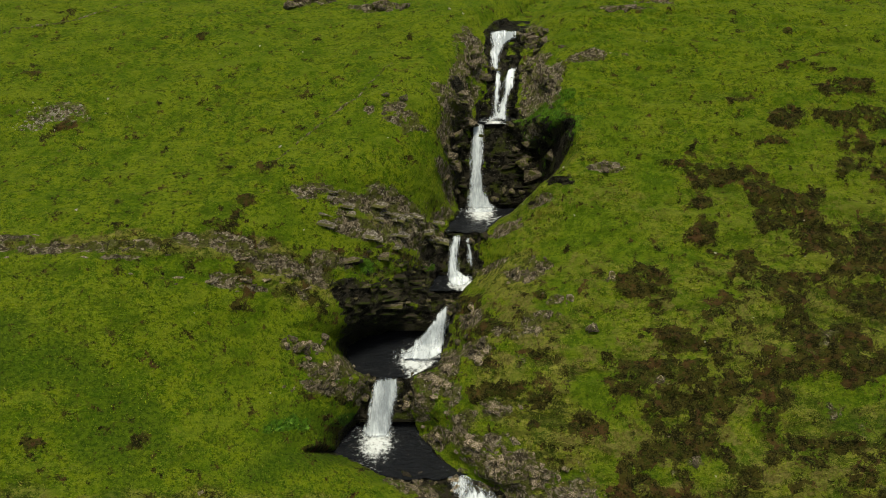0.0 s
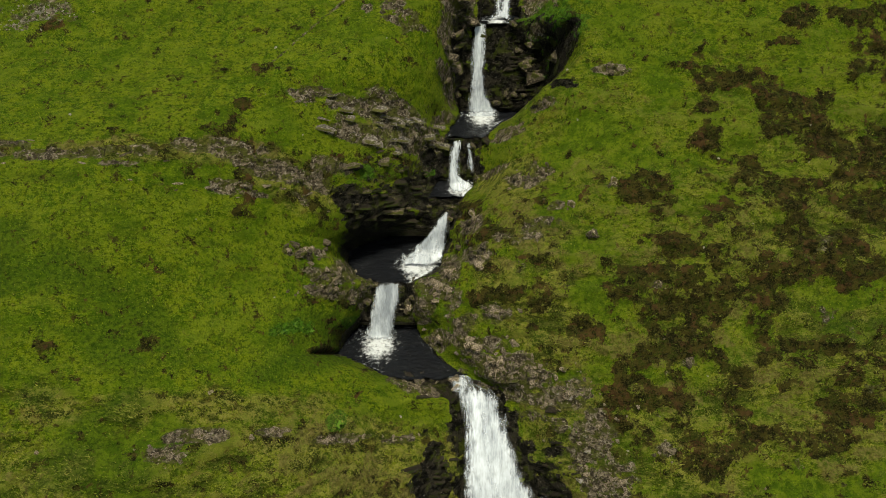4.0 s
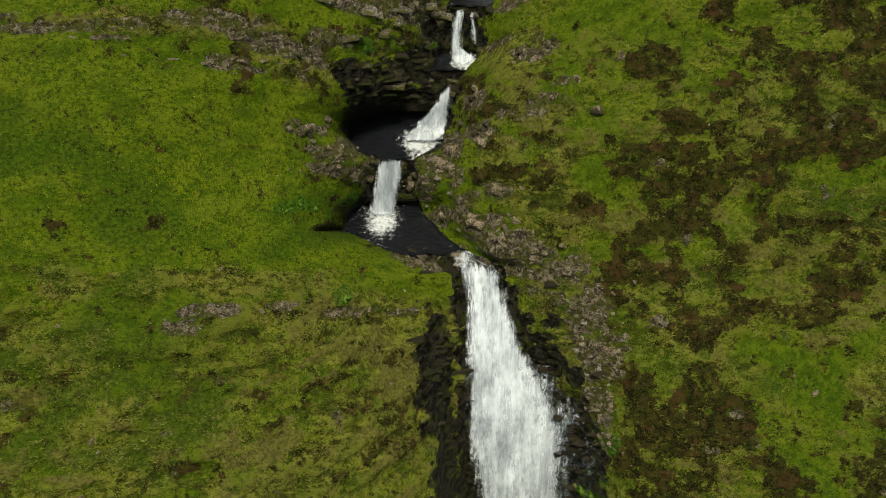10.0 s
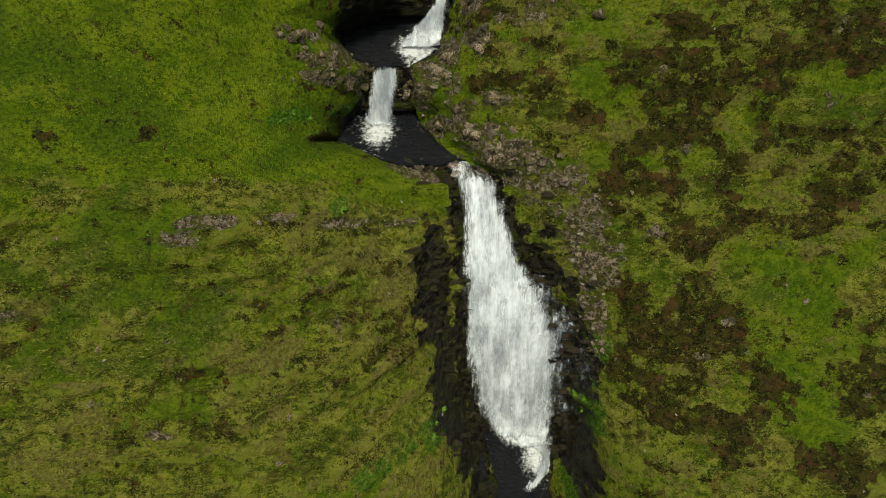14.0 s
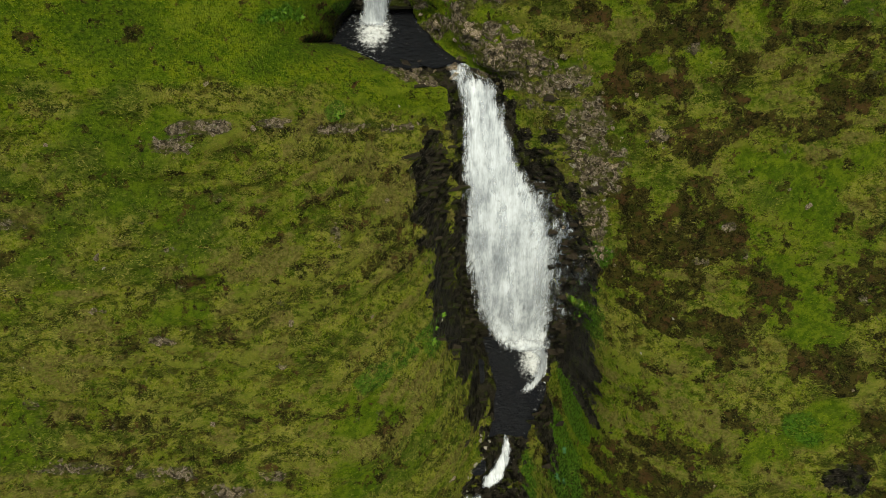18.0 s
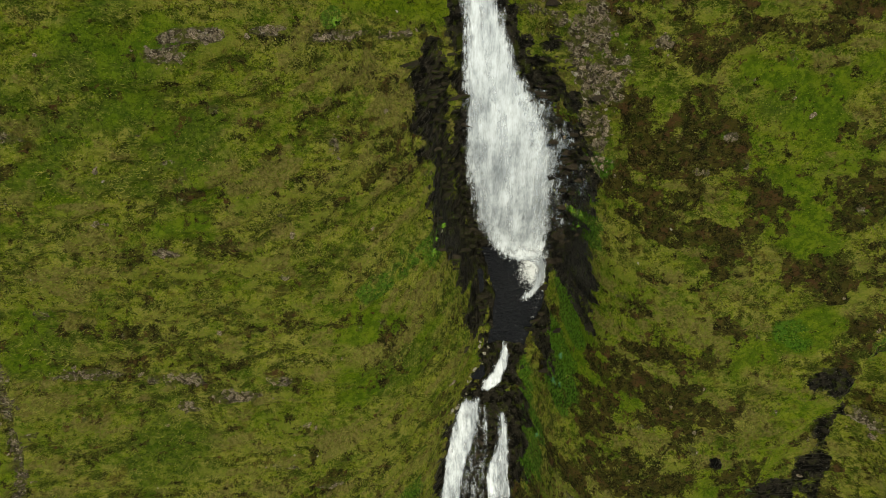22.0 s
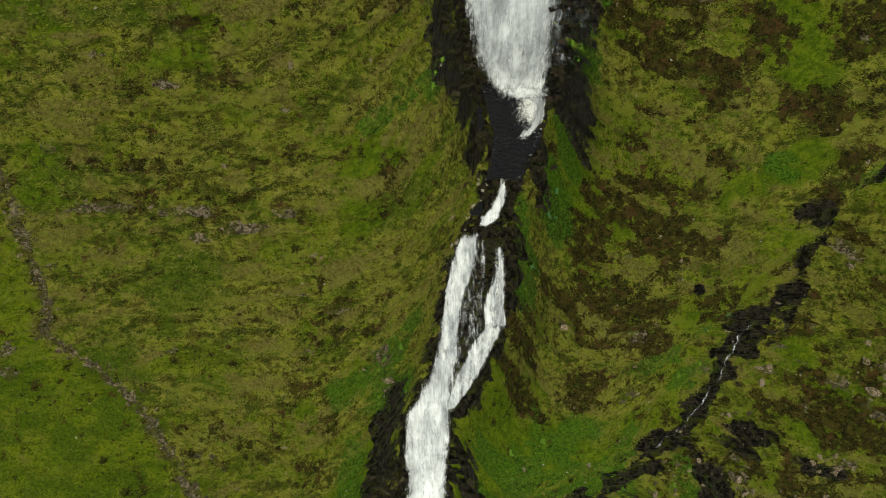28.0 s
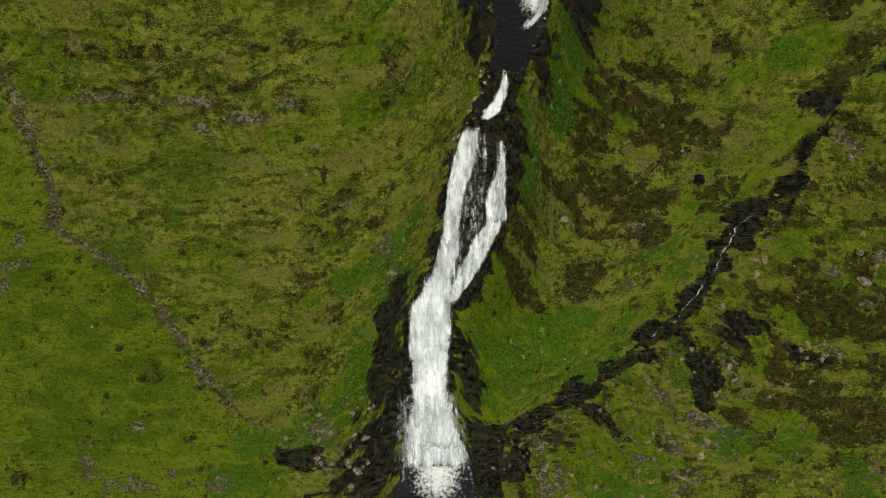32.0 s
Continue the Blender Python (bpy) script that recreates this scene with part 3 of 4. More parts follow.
# ---- materials ----
class Mat:
    """A small builder of node materials."""

    def __init__(self, name):
        self.m = bpy.data.materials.new(name)
        self.m.use_nodes = True
        self.t = self.m.node_tree
        self.b = self.t.nodes["Principled BSDF"]

    def node(self, kind, **put):
        n = self.t.nodes.new(kind)
        for key, value in put.items():
            self.put(n.inputs[key.replace("_", " ")], value)
        return n

    def put(self, socket, value):
        if isinstance(value, bpy.types.NodeSocket):
            self.t.links.new(value, socket)
        elif isinstance(value, tuple) and len(value) == 3 and socket.type == "RGBA":
            socket.default_value = (*value, 1)
        else:
            socket.default_value = value

    def where(self, scale=(1, 1, 1)):
        c = self.node("ShaderNodeTexCoord").outputs["Object"]
        return self.node("ShaderNodeMapping", Vector=c, Scale=scale).outputs["Vector"]

    def noise(self, scale, detail=4, vec=None, rough=.55, gain=2.3):
        n = self.node("ShaderNodeTexNoise", Scale=scale, Detail=detail, Roughness=rough)
        self.put(n.inputs["Vector"], vec or self.where())
        if gain == 1:
            return n.outputs["Fac"]
        g = self.math("MULTIPLY_ADD", n.outputs["Fac"], gain)
        g.node.inputs[2].default_value, g.node.use_clamp = .5 - .5 * gain, True
        return g

    def ramp(self, fac, lo, hi, a=0.0, b=1.0):
        n = self.node("ShaderNodeMapRange")
        n.interpolation_type = "SMOOTHSTEP"
        for k, v in zip(("Value", "From Min", "From Max", "To Min", "To Max"), (fac, lo, hi, a, b)):
            self.put(n.inputs[k], v)
        return n.outputs["Result"]

    def mix(self, fac, a, b, how="MIX"):
        n = self.t.nodes.new("ShaderNodeMix")
        n.data_type, n.blend_type = "RGBA", how
        self.put(n.inputs[0], fac), self.put(n.inputs[6], a), self.put(n.inputs[7], b)
        return n.outputs[2]

    def math(self, how, a, b=0.0):
        n = self.t.nodes.new("ShaderNodeMath")
        n.operation = how
        self.put(n.inputs[0], a), self.put(n.inputs[1], b)
        return n.outputs[0]

    def attr(self, name):
        n = self.t.nodes.new("ShaderNodeAttribute")
        n.attribute_name = name
        return n.outputs["Fac"]

    def bump(self, height, strength=.5, distance=.1):
        n = self.node("ShaderNodeBump", Height=height, Strength=strength, Distance=distance)
        self.put(self.b.inputs["Normal"], n.outputs["Normal"])

    def done(self, colour, roughness=.85, specular=.25):
        self.put(self.b.inputs["Base Color"], colour)
        self.put(self.b.inputs["Roughness"], roughness)
        self.put(self.b.inputs["Specular IOR Level"], specular)
        return self.m


def ground_material():
    m = Mat("hillside_turf")
    fine, mid, big = m.noise(3.2, 6, rough=.7), m.noise(1.1, 6, rough=.62), m.noise(.13, 5)
    crisp = m.noise(8, 3)
    tread = m.noise(.9, 6, m.where((.4, 1.1, 1.1)), .62)
    grass = m.mix(m.ramp(mid, .32, .68), (.056, .115, .003), (.145, .195, .006))
    grass = m.mix(m.ramp(big, .36, .64), grass, m.mix(.55, grass, (.15, .205, .01)))
    grass = m.mix(m.ramp(fine, .5, .68, 0, .72), grass, (.022, .05, .003))
    grass = m.mix(m.ramp(fine, .2, .4, .38, 0), grass, (.17, .24, .016))
    streak = m.noise(2.6, 5, m.where((.6, 1.3, 1.3)), .65)
    grass = m.mix(m.ramp(streak, .5, .8, 0, .55), grass, (.03, .07, .002))
    grass = m.mix(m.ramp(streak, .2, .45, .45, 0), grass, (.185, .23, .012))
    grass = m.mix(m.ramp(crisp, .56, .72, 0, .4), grass, (.26, .32, .04))
    sward = m.ramp(m.noise(.3, 5, rough=.6), .45, .75)
    grass = m.mix(m.math("MULTIPLY", sward, .5), grass, (.052, .112, .004))
    olive = m.mix(m.ramp(tread, .4, .62), (.04, .06, .004), (.165, .205, .013))
    olive = m.mix(m.ramp(fine, .52, .7, 0, .75), olive, (.017, .02, .004))
    olive = m.mix(m.ramp(fine, .22, .42, .4, 0), olive, (.21, .23, .045))
    olive = m.mix(m.ramp(crisp, .54, .7, 0, .62), olive, (.33, .32, .085))
    olive = m.mix(m.math("MULTIPLY", sward, .6), olive, (.05, .105, .005))
    olive = m.mix(m.ramp(m.noise(.55, 5, rough=.66), .56, .82, 0, .6), olive, (.1, .07, .018))
    lush = m.mix(m.ramp(mid, .35, .65), (.055, .11, .005), (.115, .175, .01))
    lush = m.mix(m.ramp(fine, .52, .7, 0, .45), lush, (.03, .065, .004))
    tuft = m.noise(1.5, 7, m.where((.8, 1.1, 1.1)), .7)
    heath = m.mix(m.ramp(mid, .36, .66), (.012, .013, .003), (.056, .05, .01))
    heath = m.mix(m.ramp(m.noise(.9, 5, rough=.7), .5, .7, 0, .8), heath, (.034, .05, .006))
    heath = m.mix(m.ramp(tuft, .5, .72, 0, .85), heath, (.008, .008, .003))
    heath = m.mix(m.ramp(crisp, .55, .7, 0, .5), heath, (.09, .075, .02))
    heath = m.mix(m.ramp(m.noise(.7, 5, rough=.68), .58, .8, 0, .65), heath, (.1, .05, .022))
    fern = m.mix(m.ramp(fine, .35, .65), (.016, .055, .005), (.07, .17, .014))
    col = m.mix(m.ramp(m.math("ADD", m.attr("brown"), m.math("MULTIPLY", m.math("SUBTRACT", mid, .5), .8)), .1, .8), grass, olive)
    rough_ground = m.math("MULTIPLY_ADD", m.attr("brown"), .75)
    rough_ground.node.inputs[2].default_value = .04
    col = m.mix(m.math("MULTIPLY", m.ramp(tuft, .55, .72, 0, .85), rough_ground), col, (.022, .03, .005))
    col = m.mix(m.math("MULTIPLY", m.ramp(tuft, .5, .26, 0, .9), rough_ground), col, (.29, .28, .065))
    pale = m.math("ADD", m.attr("tan"), m.math("MULTIPLY", m.math("SUBTRACT", m.noise(1.7, 6, rough=.7), .5), 1.4))
    straw = m.mix(m.ramp(fine, .3, .7), (.2, .165, .06), (.1, .095, .022))
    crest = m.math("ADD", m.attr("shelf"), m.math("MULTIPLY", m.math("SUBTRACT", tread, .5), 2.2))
    # terrace relief put into the colour: shaded troughs, lit crests, besides moss and dry grass
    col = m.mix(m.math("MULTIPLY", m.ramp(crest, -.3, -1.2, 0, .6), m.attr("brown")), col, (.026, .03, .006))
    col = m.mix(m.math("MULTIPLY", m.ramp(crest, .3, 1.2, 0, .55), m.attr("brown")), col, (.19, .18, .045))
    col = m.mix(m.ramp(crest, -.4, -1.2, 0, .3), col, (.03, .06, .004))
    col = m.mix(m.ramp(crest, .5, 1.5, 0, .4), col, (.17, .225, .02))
    col = m.mix(m.ramp(pale, .3, .9, 0, .75), col, straw)
    deep = m.math("ADD", m.attr("deep"), m.math("MULTIPLY", m.math("SUBTRACT", mid, .5), .8))
    col = m.mix(m.ramp(deep, .2, 1.0, 0, .75), col, m.mix(m.ramp(fine, .35, .65), (.066, .12, .007), (.032, .07, .005)))
    col = m.mix(m.ramp(m.math("ADD", m.attr("green"), m.math("MULTIPLY", m.math("SUBTRACT", mid, .5), .9)), .25, .95, 0, .7), col, lush)
    col = m.mix(m.ramp(m.math("ADD", m.attr("heather"), m.math("MULTIPLY", m.math("SUBTRACT", m.noise(.85, 7, rough=.72), .5), 2.3)), .3, .8), col, heath)
    col = m.mix(m.ramp(m.math("ADD", m.attr("fern"), m.math("MULTIPLY", m.math("SUBTRACT", mid, .5), .8)), .3, .75, 0, .8), col, fern)
    stone = m.mix(m.ramp(m.noise(1.9, 6, rough=.65), .35, .65), (.055, .045, .03), (.21, .175, .13))
    stone = m.mix(m.ramp(m.noise(4, 5), .62, .78, 0, .7), stone, (.42, .38, .32))
    stone = m.mix(m.ramp(m.noise(1.1, 5, rough=.66), .46, .62, 0, .88), stone, (.075, .088, .012))
    stone = m.mix(m.ramp(fine, .5, .75, 0, .75), stone, (.022, .019, .013))
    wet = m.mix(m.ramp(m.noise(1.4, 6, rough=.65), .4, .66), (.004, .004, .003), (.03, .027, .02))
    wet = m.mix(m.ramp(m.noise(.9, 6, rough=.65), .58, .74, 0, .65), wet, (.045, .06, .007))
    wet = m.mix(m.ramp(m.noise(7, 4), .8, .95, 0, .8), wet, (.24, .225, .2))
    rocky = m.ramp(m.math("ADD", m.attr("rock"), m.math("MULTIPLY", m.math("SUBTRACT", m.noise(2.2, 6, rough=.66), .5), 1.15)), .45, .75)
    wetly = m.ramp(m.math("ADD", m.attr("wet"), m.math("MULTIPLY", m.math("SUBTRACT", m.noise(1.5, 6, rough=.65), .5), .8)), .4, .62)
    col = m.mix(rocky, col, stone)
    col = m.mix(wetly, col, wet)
    m.bump(m.math("ADD", m.math("MULTIPLY", fine, 1.3), crisp), 1.0, .3)
    gloss = m.ramp(wetly, 0, 1, .95, .45)
    return m.done(col, gloss, .06)


def rock_material(name, dark, pale, moss=(.075, .075, .015), gloss=.85):
    m = Mat(name)
    seed = m.node("ShaderNodeObjectInfo").outputs["Random"]
    base = m.mix(m.ramp(m.noise(1.3, 6), .35, .65), dark, pale)
    base = m.mix(m.math("MULTIPLY", seed, .3), base, m.mix(.5, pale, (.26, .2, .14)))
    base = m.mix(m.ramp(m.noise(6, 4), .58, .68, 0, .8), base, tuple(min(.6, c * 2.2 + .004) for c in pale))
    base = m.mix(m.ramp(m.noise(5, 5, rough=.65), .66, .9, 0, .7), base, tuple(c * .35 for c in dark))
    base = m.mix(m.ramp(m.noise(1.1, 5), .48, .72, 0, .9), base, moss)
    m.bump(m.noise(5, 6, rough=.65), 1.0, .2)
    return m.done(base, gloss, .08)


def leaf_material(name, a, b, c=None):
    m = Mat(name)
    r = m.node("ShaderNodeNewGeometry").outputs["Random Per Island"]
    col = m.mix(r, a, b)
    col = m.mix(m.ramp(m.noise(.35, 3), .4, .62, 0, .6), col, c or b)
    m.b.inputs["Subsurface Weight"].default_value = 0
    return m.done(col, .8, .08)


def white_water():
    m = Mat("white_water")
    flow = m.node("ShaderNodeCombineXYZ", X=m.attr("across"), Y=m.attr("down"), Z=m.attr("depth")).outputs["Vector"]
    long = m.node("ShaderNodeMapping", Vector=flow, Scale=(1.2, .12, 1)).outputs["Vector"]
    fine = m.node("ShaderNodeMapping", Vector=flow, Scale=(7, .9, 1)).outputs["Vector"]
    churn = m.node("ShaderNodeMapping", Vector=flow, Scale=(1.9, .75, 1)).outputs["Vector"]
    a, b, c = m.noise(1, 5, long, .62, 1), m.noise(1, 6, fine, .72, 1), m.noise(1, 7, churn, .72, 1)
    body = m.math("ADD", m.math("MULTIPLY", a, .4), m.math("ADD", m.math("MULTIPLY", b, .22), m.math("MULTIPLY", c, .38)))
    veil = m.noise(1, 3, m.node("ShaderNodeMapping", Vector=flow, Scale=(.45, .16, 1)).outputs["Vector"], .5, 1)
    tone = m.math("ADD", m.math("MULTIPLY", body, .62), m.math("MULTIPLY", veil, .38))
    col = m.mix(m.ramp(tone, .38, .64), (.16, .185, .215), (.57, .63, .7))
    m.bump(body, .35, .2)
    thick = m.ramp(m.attr("fill"), .3, 1.0, 5.0, 2.4)
    fill = m.math("ADD", m.attr("fill"), m.math("MULTIPLY", m.math("SUBTRACT", body, .5), thick))
    m.put(m.b.inputs["Alpha"], m.ramp(fill, .05, 1.1))
    return m.done(col, .6, .2)


def pool_water():
    m = Mat("peaty_water")
    m.bump(m.math("ADD", m.noise(2.4, 5, m.where((.7, 1.2, 1)), .65, 1), m.math("MULTIPLY", m.noise(.7, 2, gain=1), .8)), 1.0, .3)
    foam = m.ramp(m.math("ADD", m.attr("foam"), m.math("MULTIPLY", m.math("SUBTRACT", m.noise(2.0, 6, m.where((1, 1, 1)), .7, 1), .5), 1.7)), .34, 1.0)
    col = m.mix(foam, (.006, .007, .009), (.5, .54, .58))
    m.b.inputs["IOR"].default_value = 1.33
    return m.done(col, m.ramp(foam, 0, 1, .05, .6), .16)


TURF = ground_material()
STONE = rock_material("weathered_stone", (.07, .056, .04), (.27, .225, .175), (.075, .075, .012))
GREY_SLAB = rock_material("grey_slab", (.045, .042, .04), (.15, .138, .122), (.07, .075, .012), .7)
DARK_STONE = rock_material("dark_mossy_stone", (.02, .018, .013), (.095, .08, .06), (.05, .06, .007))
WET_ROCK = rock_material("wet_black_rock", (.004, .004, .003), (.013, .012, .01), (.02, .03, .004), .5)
PALE_STONE = rock_material("pale_lichened_stone", (.25, .23, .2), (.46, .43, .39), (.2, .19, .1))
GRASS = leaf_material("grass_blades", (.025, .065, .002), (.22, .28, .016), (.09, .165, .004))
OLIVE = leaf_material("dry_grass_blades", (.035, .06, .003), (.25, .265, .05), (.11, .155, .008))
STRAW = leaf_material("straw_tussocks", (.07, .095, .01), (.27, .265, .065), (.15, .175, .025))
HEATH = leaf_material("heather_twigs", (.008, .011, .002), (.06, .055, .011), (.03, .024, .009))
FERN = leaf_material("fern_fronds", (.018, .06, .006), (.1, .185, .018), (.035, .11, .012))
RUSH = leaf_material("wood_rush_leaves", (.014, .05, .018), (.05, .13, .05), (.02, .075, .03))
WHITE = white_water()
POOL = pool_water()


# ---- building tools ----
def spot(x, w, e):
    return np.stack([np.asarray(x, float) + 0 * np.asarray(w), (w - e) / 2, (w + e) / 2], -1)


def raw_mesh(name, co, faces, mat, smooth=True, marks=None):
    """A mesh from arrays: faces is an array with 3 or 4 columns."""
    me = bpy.data.meshes.new(name)
    co, faces = np.asarray(co, np.float32), np.asarray(faces, np.int32)
    n, k = faces.shape
    me.vertices.add(len(co))
    me.vertices.foreach_set("co", co.ravel())
    me.loops.add(n * k)
    me.loops.foreach_set("vertex_index", faces.ravel())
    me.polygons.add(n)
    me.polygons.foreach_set("loop_start", np.arange(0, n * k, k, dtype=np.int32))
    me.polygons.foreach_set("use_smooth", np.full(n, smooth))
    for key, values in (marks or {}).items():
        me.attributes.new(key, "FLOAT", "POINT").data.foreach_set("value", np.asarray(values, np.float32).ravel())
    me.update(calc_edges=True)
    me.materials.append(mat)
    return me


def grid_faces(n, k):
    i = np.arange(n * k).reshape(n, k)
    return np.stack([i[:-1, :-1], i[:-1, 1:], i[1:, 1:], i[1:, :-1]], -1).reshape(-1, 4)


def thing(name, label, category, group="", at=(0, 0, 0)):
    ob = new(name)
    ob.empty_display_size = .2
    ob.location = at
    return tagged(ob, label, category, group)


def under(name, me, parent, label="", m=None):
    """One mesh object under a thing, placed in the world."""
    ob = new(name, me)
    ob.parent = parent
    base = Matrix.Translation(parent.location) if parent.parent is None else Matrix.Translation(parent.parent.location) @ Matrix.Translation(parent.location)
    ob.matrix_parent_inverse = base.inverted()
    if m is not None:
        ob.matrix_basis = m
    return tagged(ob, label)


# ---- the ground ----
def spread(*runs):
    out = [np.linspace(a, b, n, endpoint=False) for a, b, n in runs]
    return np.concatenate(out + [[runs[-1][1]]])


gx = spread((-1500, -300, 10), (-300, -90, 24), (-90, -52, 60), (-52, -18, 120), (-18, 20, 200), (20, 54, 120), (54, 90, 56), (90, 300, 24), (300, 1500, 10))
gw = spread((-1900, -200, 14), (-200, -56, 36), (-56, 196, 860), (196, 240, 90), (240, 420, 50), (420, 2300, 16))
GX, GW = np.meshgrid(gx, gw)
GE, OFF, COVER = ground_e(GX, GW)
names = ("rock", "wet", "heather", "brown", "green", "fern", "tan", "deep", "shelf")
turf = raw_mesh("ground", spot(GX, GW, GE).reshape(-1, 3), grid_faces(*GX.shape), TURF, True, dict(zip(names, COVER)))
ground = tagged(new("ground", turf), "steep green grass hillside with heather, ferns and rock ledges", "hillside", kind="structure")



def on_grid(table, x, w):
    """A value of the ground between its grid points."""
    x, w = np.atleast_1d(x), np.atleast_1d(w)
    i, j = np.clip(np.searchsorted(gw, w) - 1, 0, len(gw) - 2), np.clip(np.searchsorted(gx, x) - 1, 0, len(gx) - 2)
    v, u = (w - gw[i]) / (gw[i + 1] - gw[i]), (x - gx[j]) / (gx[j + 1] - gx[j])
    return (table[i, j] * (1 - u) + table[i, j + 1] * u) * (1 - v) + (table[i + 1, j] * (1 - u) + table[i + 1, j + 1] * u) * v


def height(x, w):
    return float(on_grid(GE, x, w)[0])


rng = np.random.default_rng(7)


def stone_mesh(name, mat, flat, seed, points=15):
    """An angular stone: the hull of points in a box, with its corners knocked off."""
    r = np.random.default_rng(seed)
    bm = bmesh.new()
    for _ in range(points):
        p = r.uniform(-1, 1, 3)
        p = p / max(abs(p)) * r.uniform(.75, 1.05)
        if r.random() < .5:
            p *= np.array([.9, .9, .95])
        bm.verts.new((p[0], p[1] * .8, p[2] * flat))
    got = bmesh.ops.convex_hull(bm, input=bm.verts)
    bmesh.ops.delete(bm, geom=[v for v in got["geom_interior"] if isinstance(v, bmesh.types.BMVert)], context="VERTS")
    me = bpy.data.meshes.new(name)
    bm.to_mesh(me)
    bm.free()
    me.materials.append(mat)
    return me


BLOCKS = [stone_mesh("stone_block", STONE, .75, 100 + i) for i in range(8)]
SLAB_SHAPES = [stone_mesh("stone_slab", GREY_SLAB, .3, 200 + i) for i in range(6)]
DARK_SHAPES = [stone_mesh("dark_block", DARK_STONE, .7, 500 + i) for i in range(8)]
WET_SHAPES = [stone_mesh("wet_block", WET_ROCK, .5, 300 + i) for i in range(8)]
PALE_SHAPES = [stone_mesh("pale_block", PALE_STONE, .7, 400 + i, 13) for i in range(6)]


def lie(x, w, size, sink=.3, tilt=14, flat=1.0, strike=None, dip=8):
    """The pose of a stone resting on the ground."""
    e = height(x, w)
    p = spot(x, w, e)
    turn = Euler([radians(rng.normal(0, tilt)), radians(rng.normal(0, tilt)), rng.uniform(0, 6.28)])
    if strike is not None:
        turn = Euler([radians(rng.normal(dip, 6)), radians(rng.normal(strike, 4)), radians(rng.normal(0, 9))])
        size *= .8
        return Matrix.LocRotScale(Vector(p) + Vector((0, .1, 1)) * size * (.5 - sink) * flat, turn, Vector((size * rng.uniform(1.6, 3.2), size * rng.uniform(.8, 1.2), size * rng.uniform(.5, 1.1) * flat)))
    s = Vector((size * rng.uniform(.8, 1.3), size * rng.uniform(.7, 1.1), size * rng.uniform(.7, 1.15) * flat))
    return Matrix.LocRotScale(Vector(p) + Vector((0, .1, 1)) * size * (.5 - sink), turn, s)


# ---- still water ----
def pool(k, z, lo, hi, fx, fw, fr):
    wv = np.linspace(max(lo, -75), hi, 60)
    u = np.linspace(0, 1, 50)
    Wv, U = np.meshgrid(wv, u, indexing="ij")
    a, b = straight(STREAM, Wv, 1) - 1.6, straight(STREAM, Wv, 2) + 1.6
    X = a + (b - a) * U
    edge = np.minimum(X - a - 1.6, b - 1.6 - X)
    foam = .95 * np.exp(-((X - fx) ** 2 + (.75 * (Wv - fw)) ** 2) / (.8 * fr) ** 2) + .26 * steps(1 - np.abs(edge) / .5)
    ripple = .03 * rough(X, Wv, 1.1, 91 + k, 2)
    Wv = Wv + .7 * rough(X, X * 0 + k, 1.4, 97 + k, 3) * steps(1 - (Wv - Wv[0, 0]) / 2.5)
    co = np.stack([X, Wv - z, z + ripple], -1)
    me = raw_mesh("pool", co.reshape(-1, 3), grid_faces(*X.shape), POOL, True, {"foam": foam})
    labels = ("dark rippled pool under a white fall", "dark pool below the overhanging cliff", "wide dark pool above the great fall", "narrow dark pool at the foot of the great fall", "small pool between the upper falls", "foaming pool below the forked fall", "dark plunge pool at the bottom of the falls")
    return tagged(new("pool", me), labels[k], "water", kind="structure")


for k, (_, z, lo, hi, fx, fw, fr) in enumerate(POOLS):
    pool(k, z, lo, hi, fx, fw, fr)


def puddle(label, x, w, rx, rw, foam):
    """A small sheet of standing water in a hollow of the rock."""
    z = (w + height(x, w)) / 2 + .35
    a = np.linspace(0, 2 * math.pi, 22)[:-1]
    r = 1 + .25 * rough(np.cos(a) * 2, np.sin(a) * 2, 1, 99, 2)
    rim = np.stack([x + rx * r * np.cos(a), (w - z) + rw * r * np.sin(a), np.full(21, z)], -1)
    co = np.concatenate([[[x, w - z, z]], rim])
    faces = [(0, 1 + i, 1 + (i + 1) % 21) for i in range(21)]
    me = raw_mesh("puddle", co, faces, POOL, True, {"foam": np.full(22, foam)})
    return tagged(new("puddle", me), label, "water", kind="structure")


puddle("narrow dark puddle on the rock beside the pool", 4.2, 59, .55, 1.6, 0)
puddle("small dark side pool with pale foam", 3.6, 46, 1.1, .9, .15)


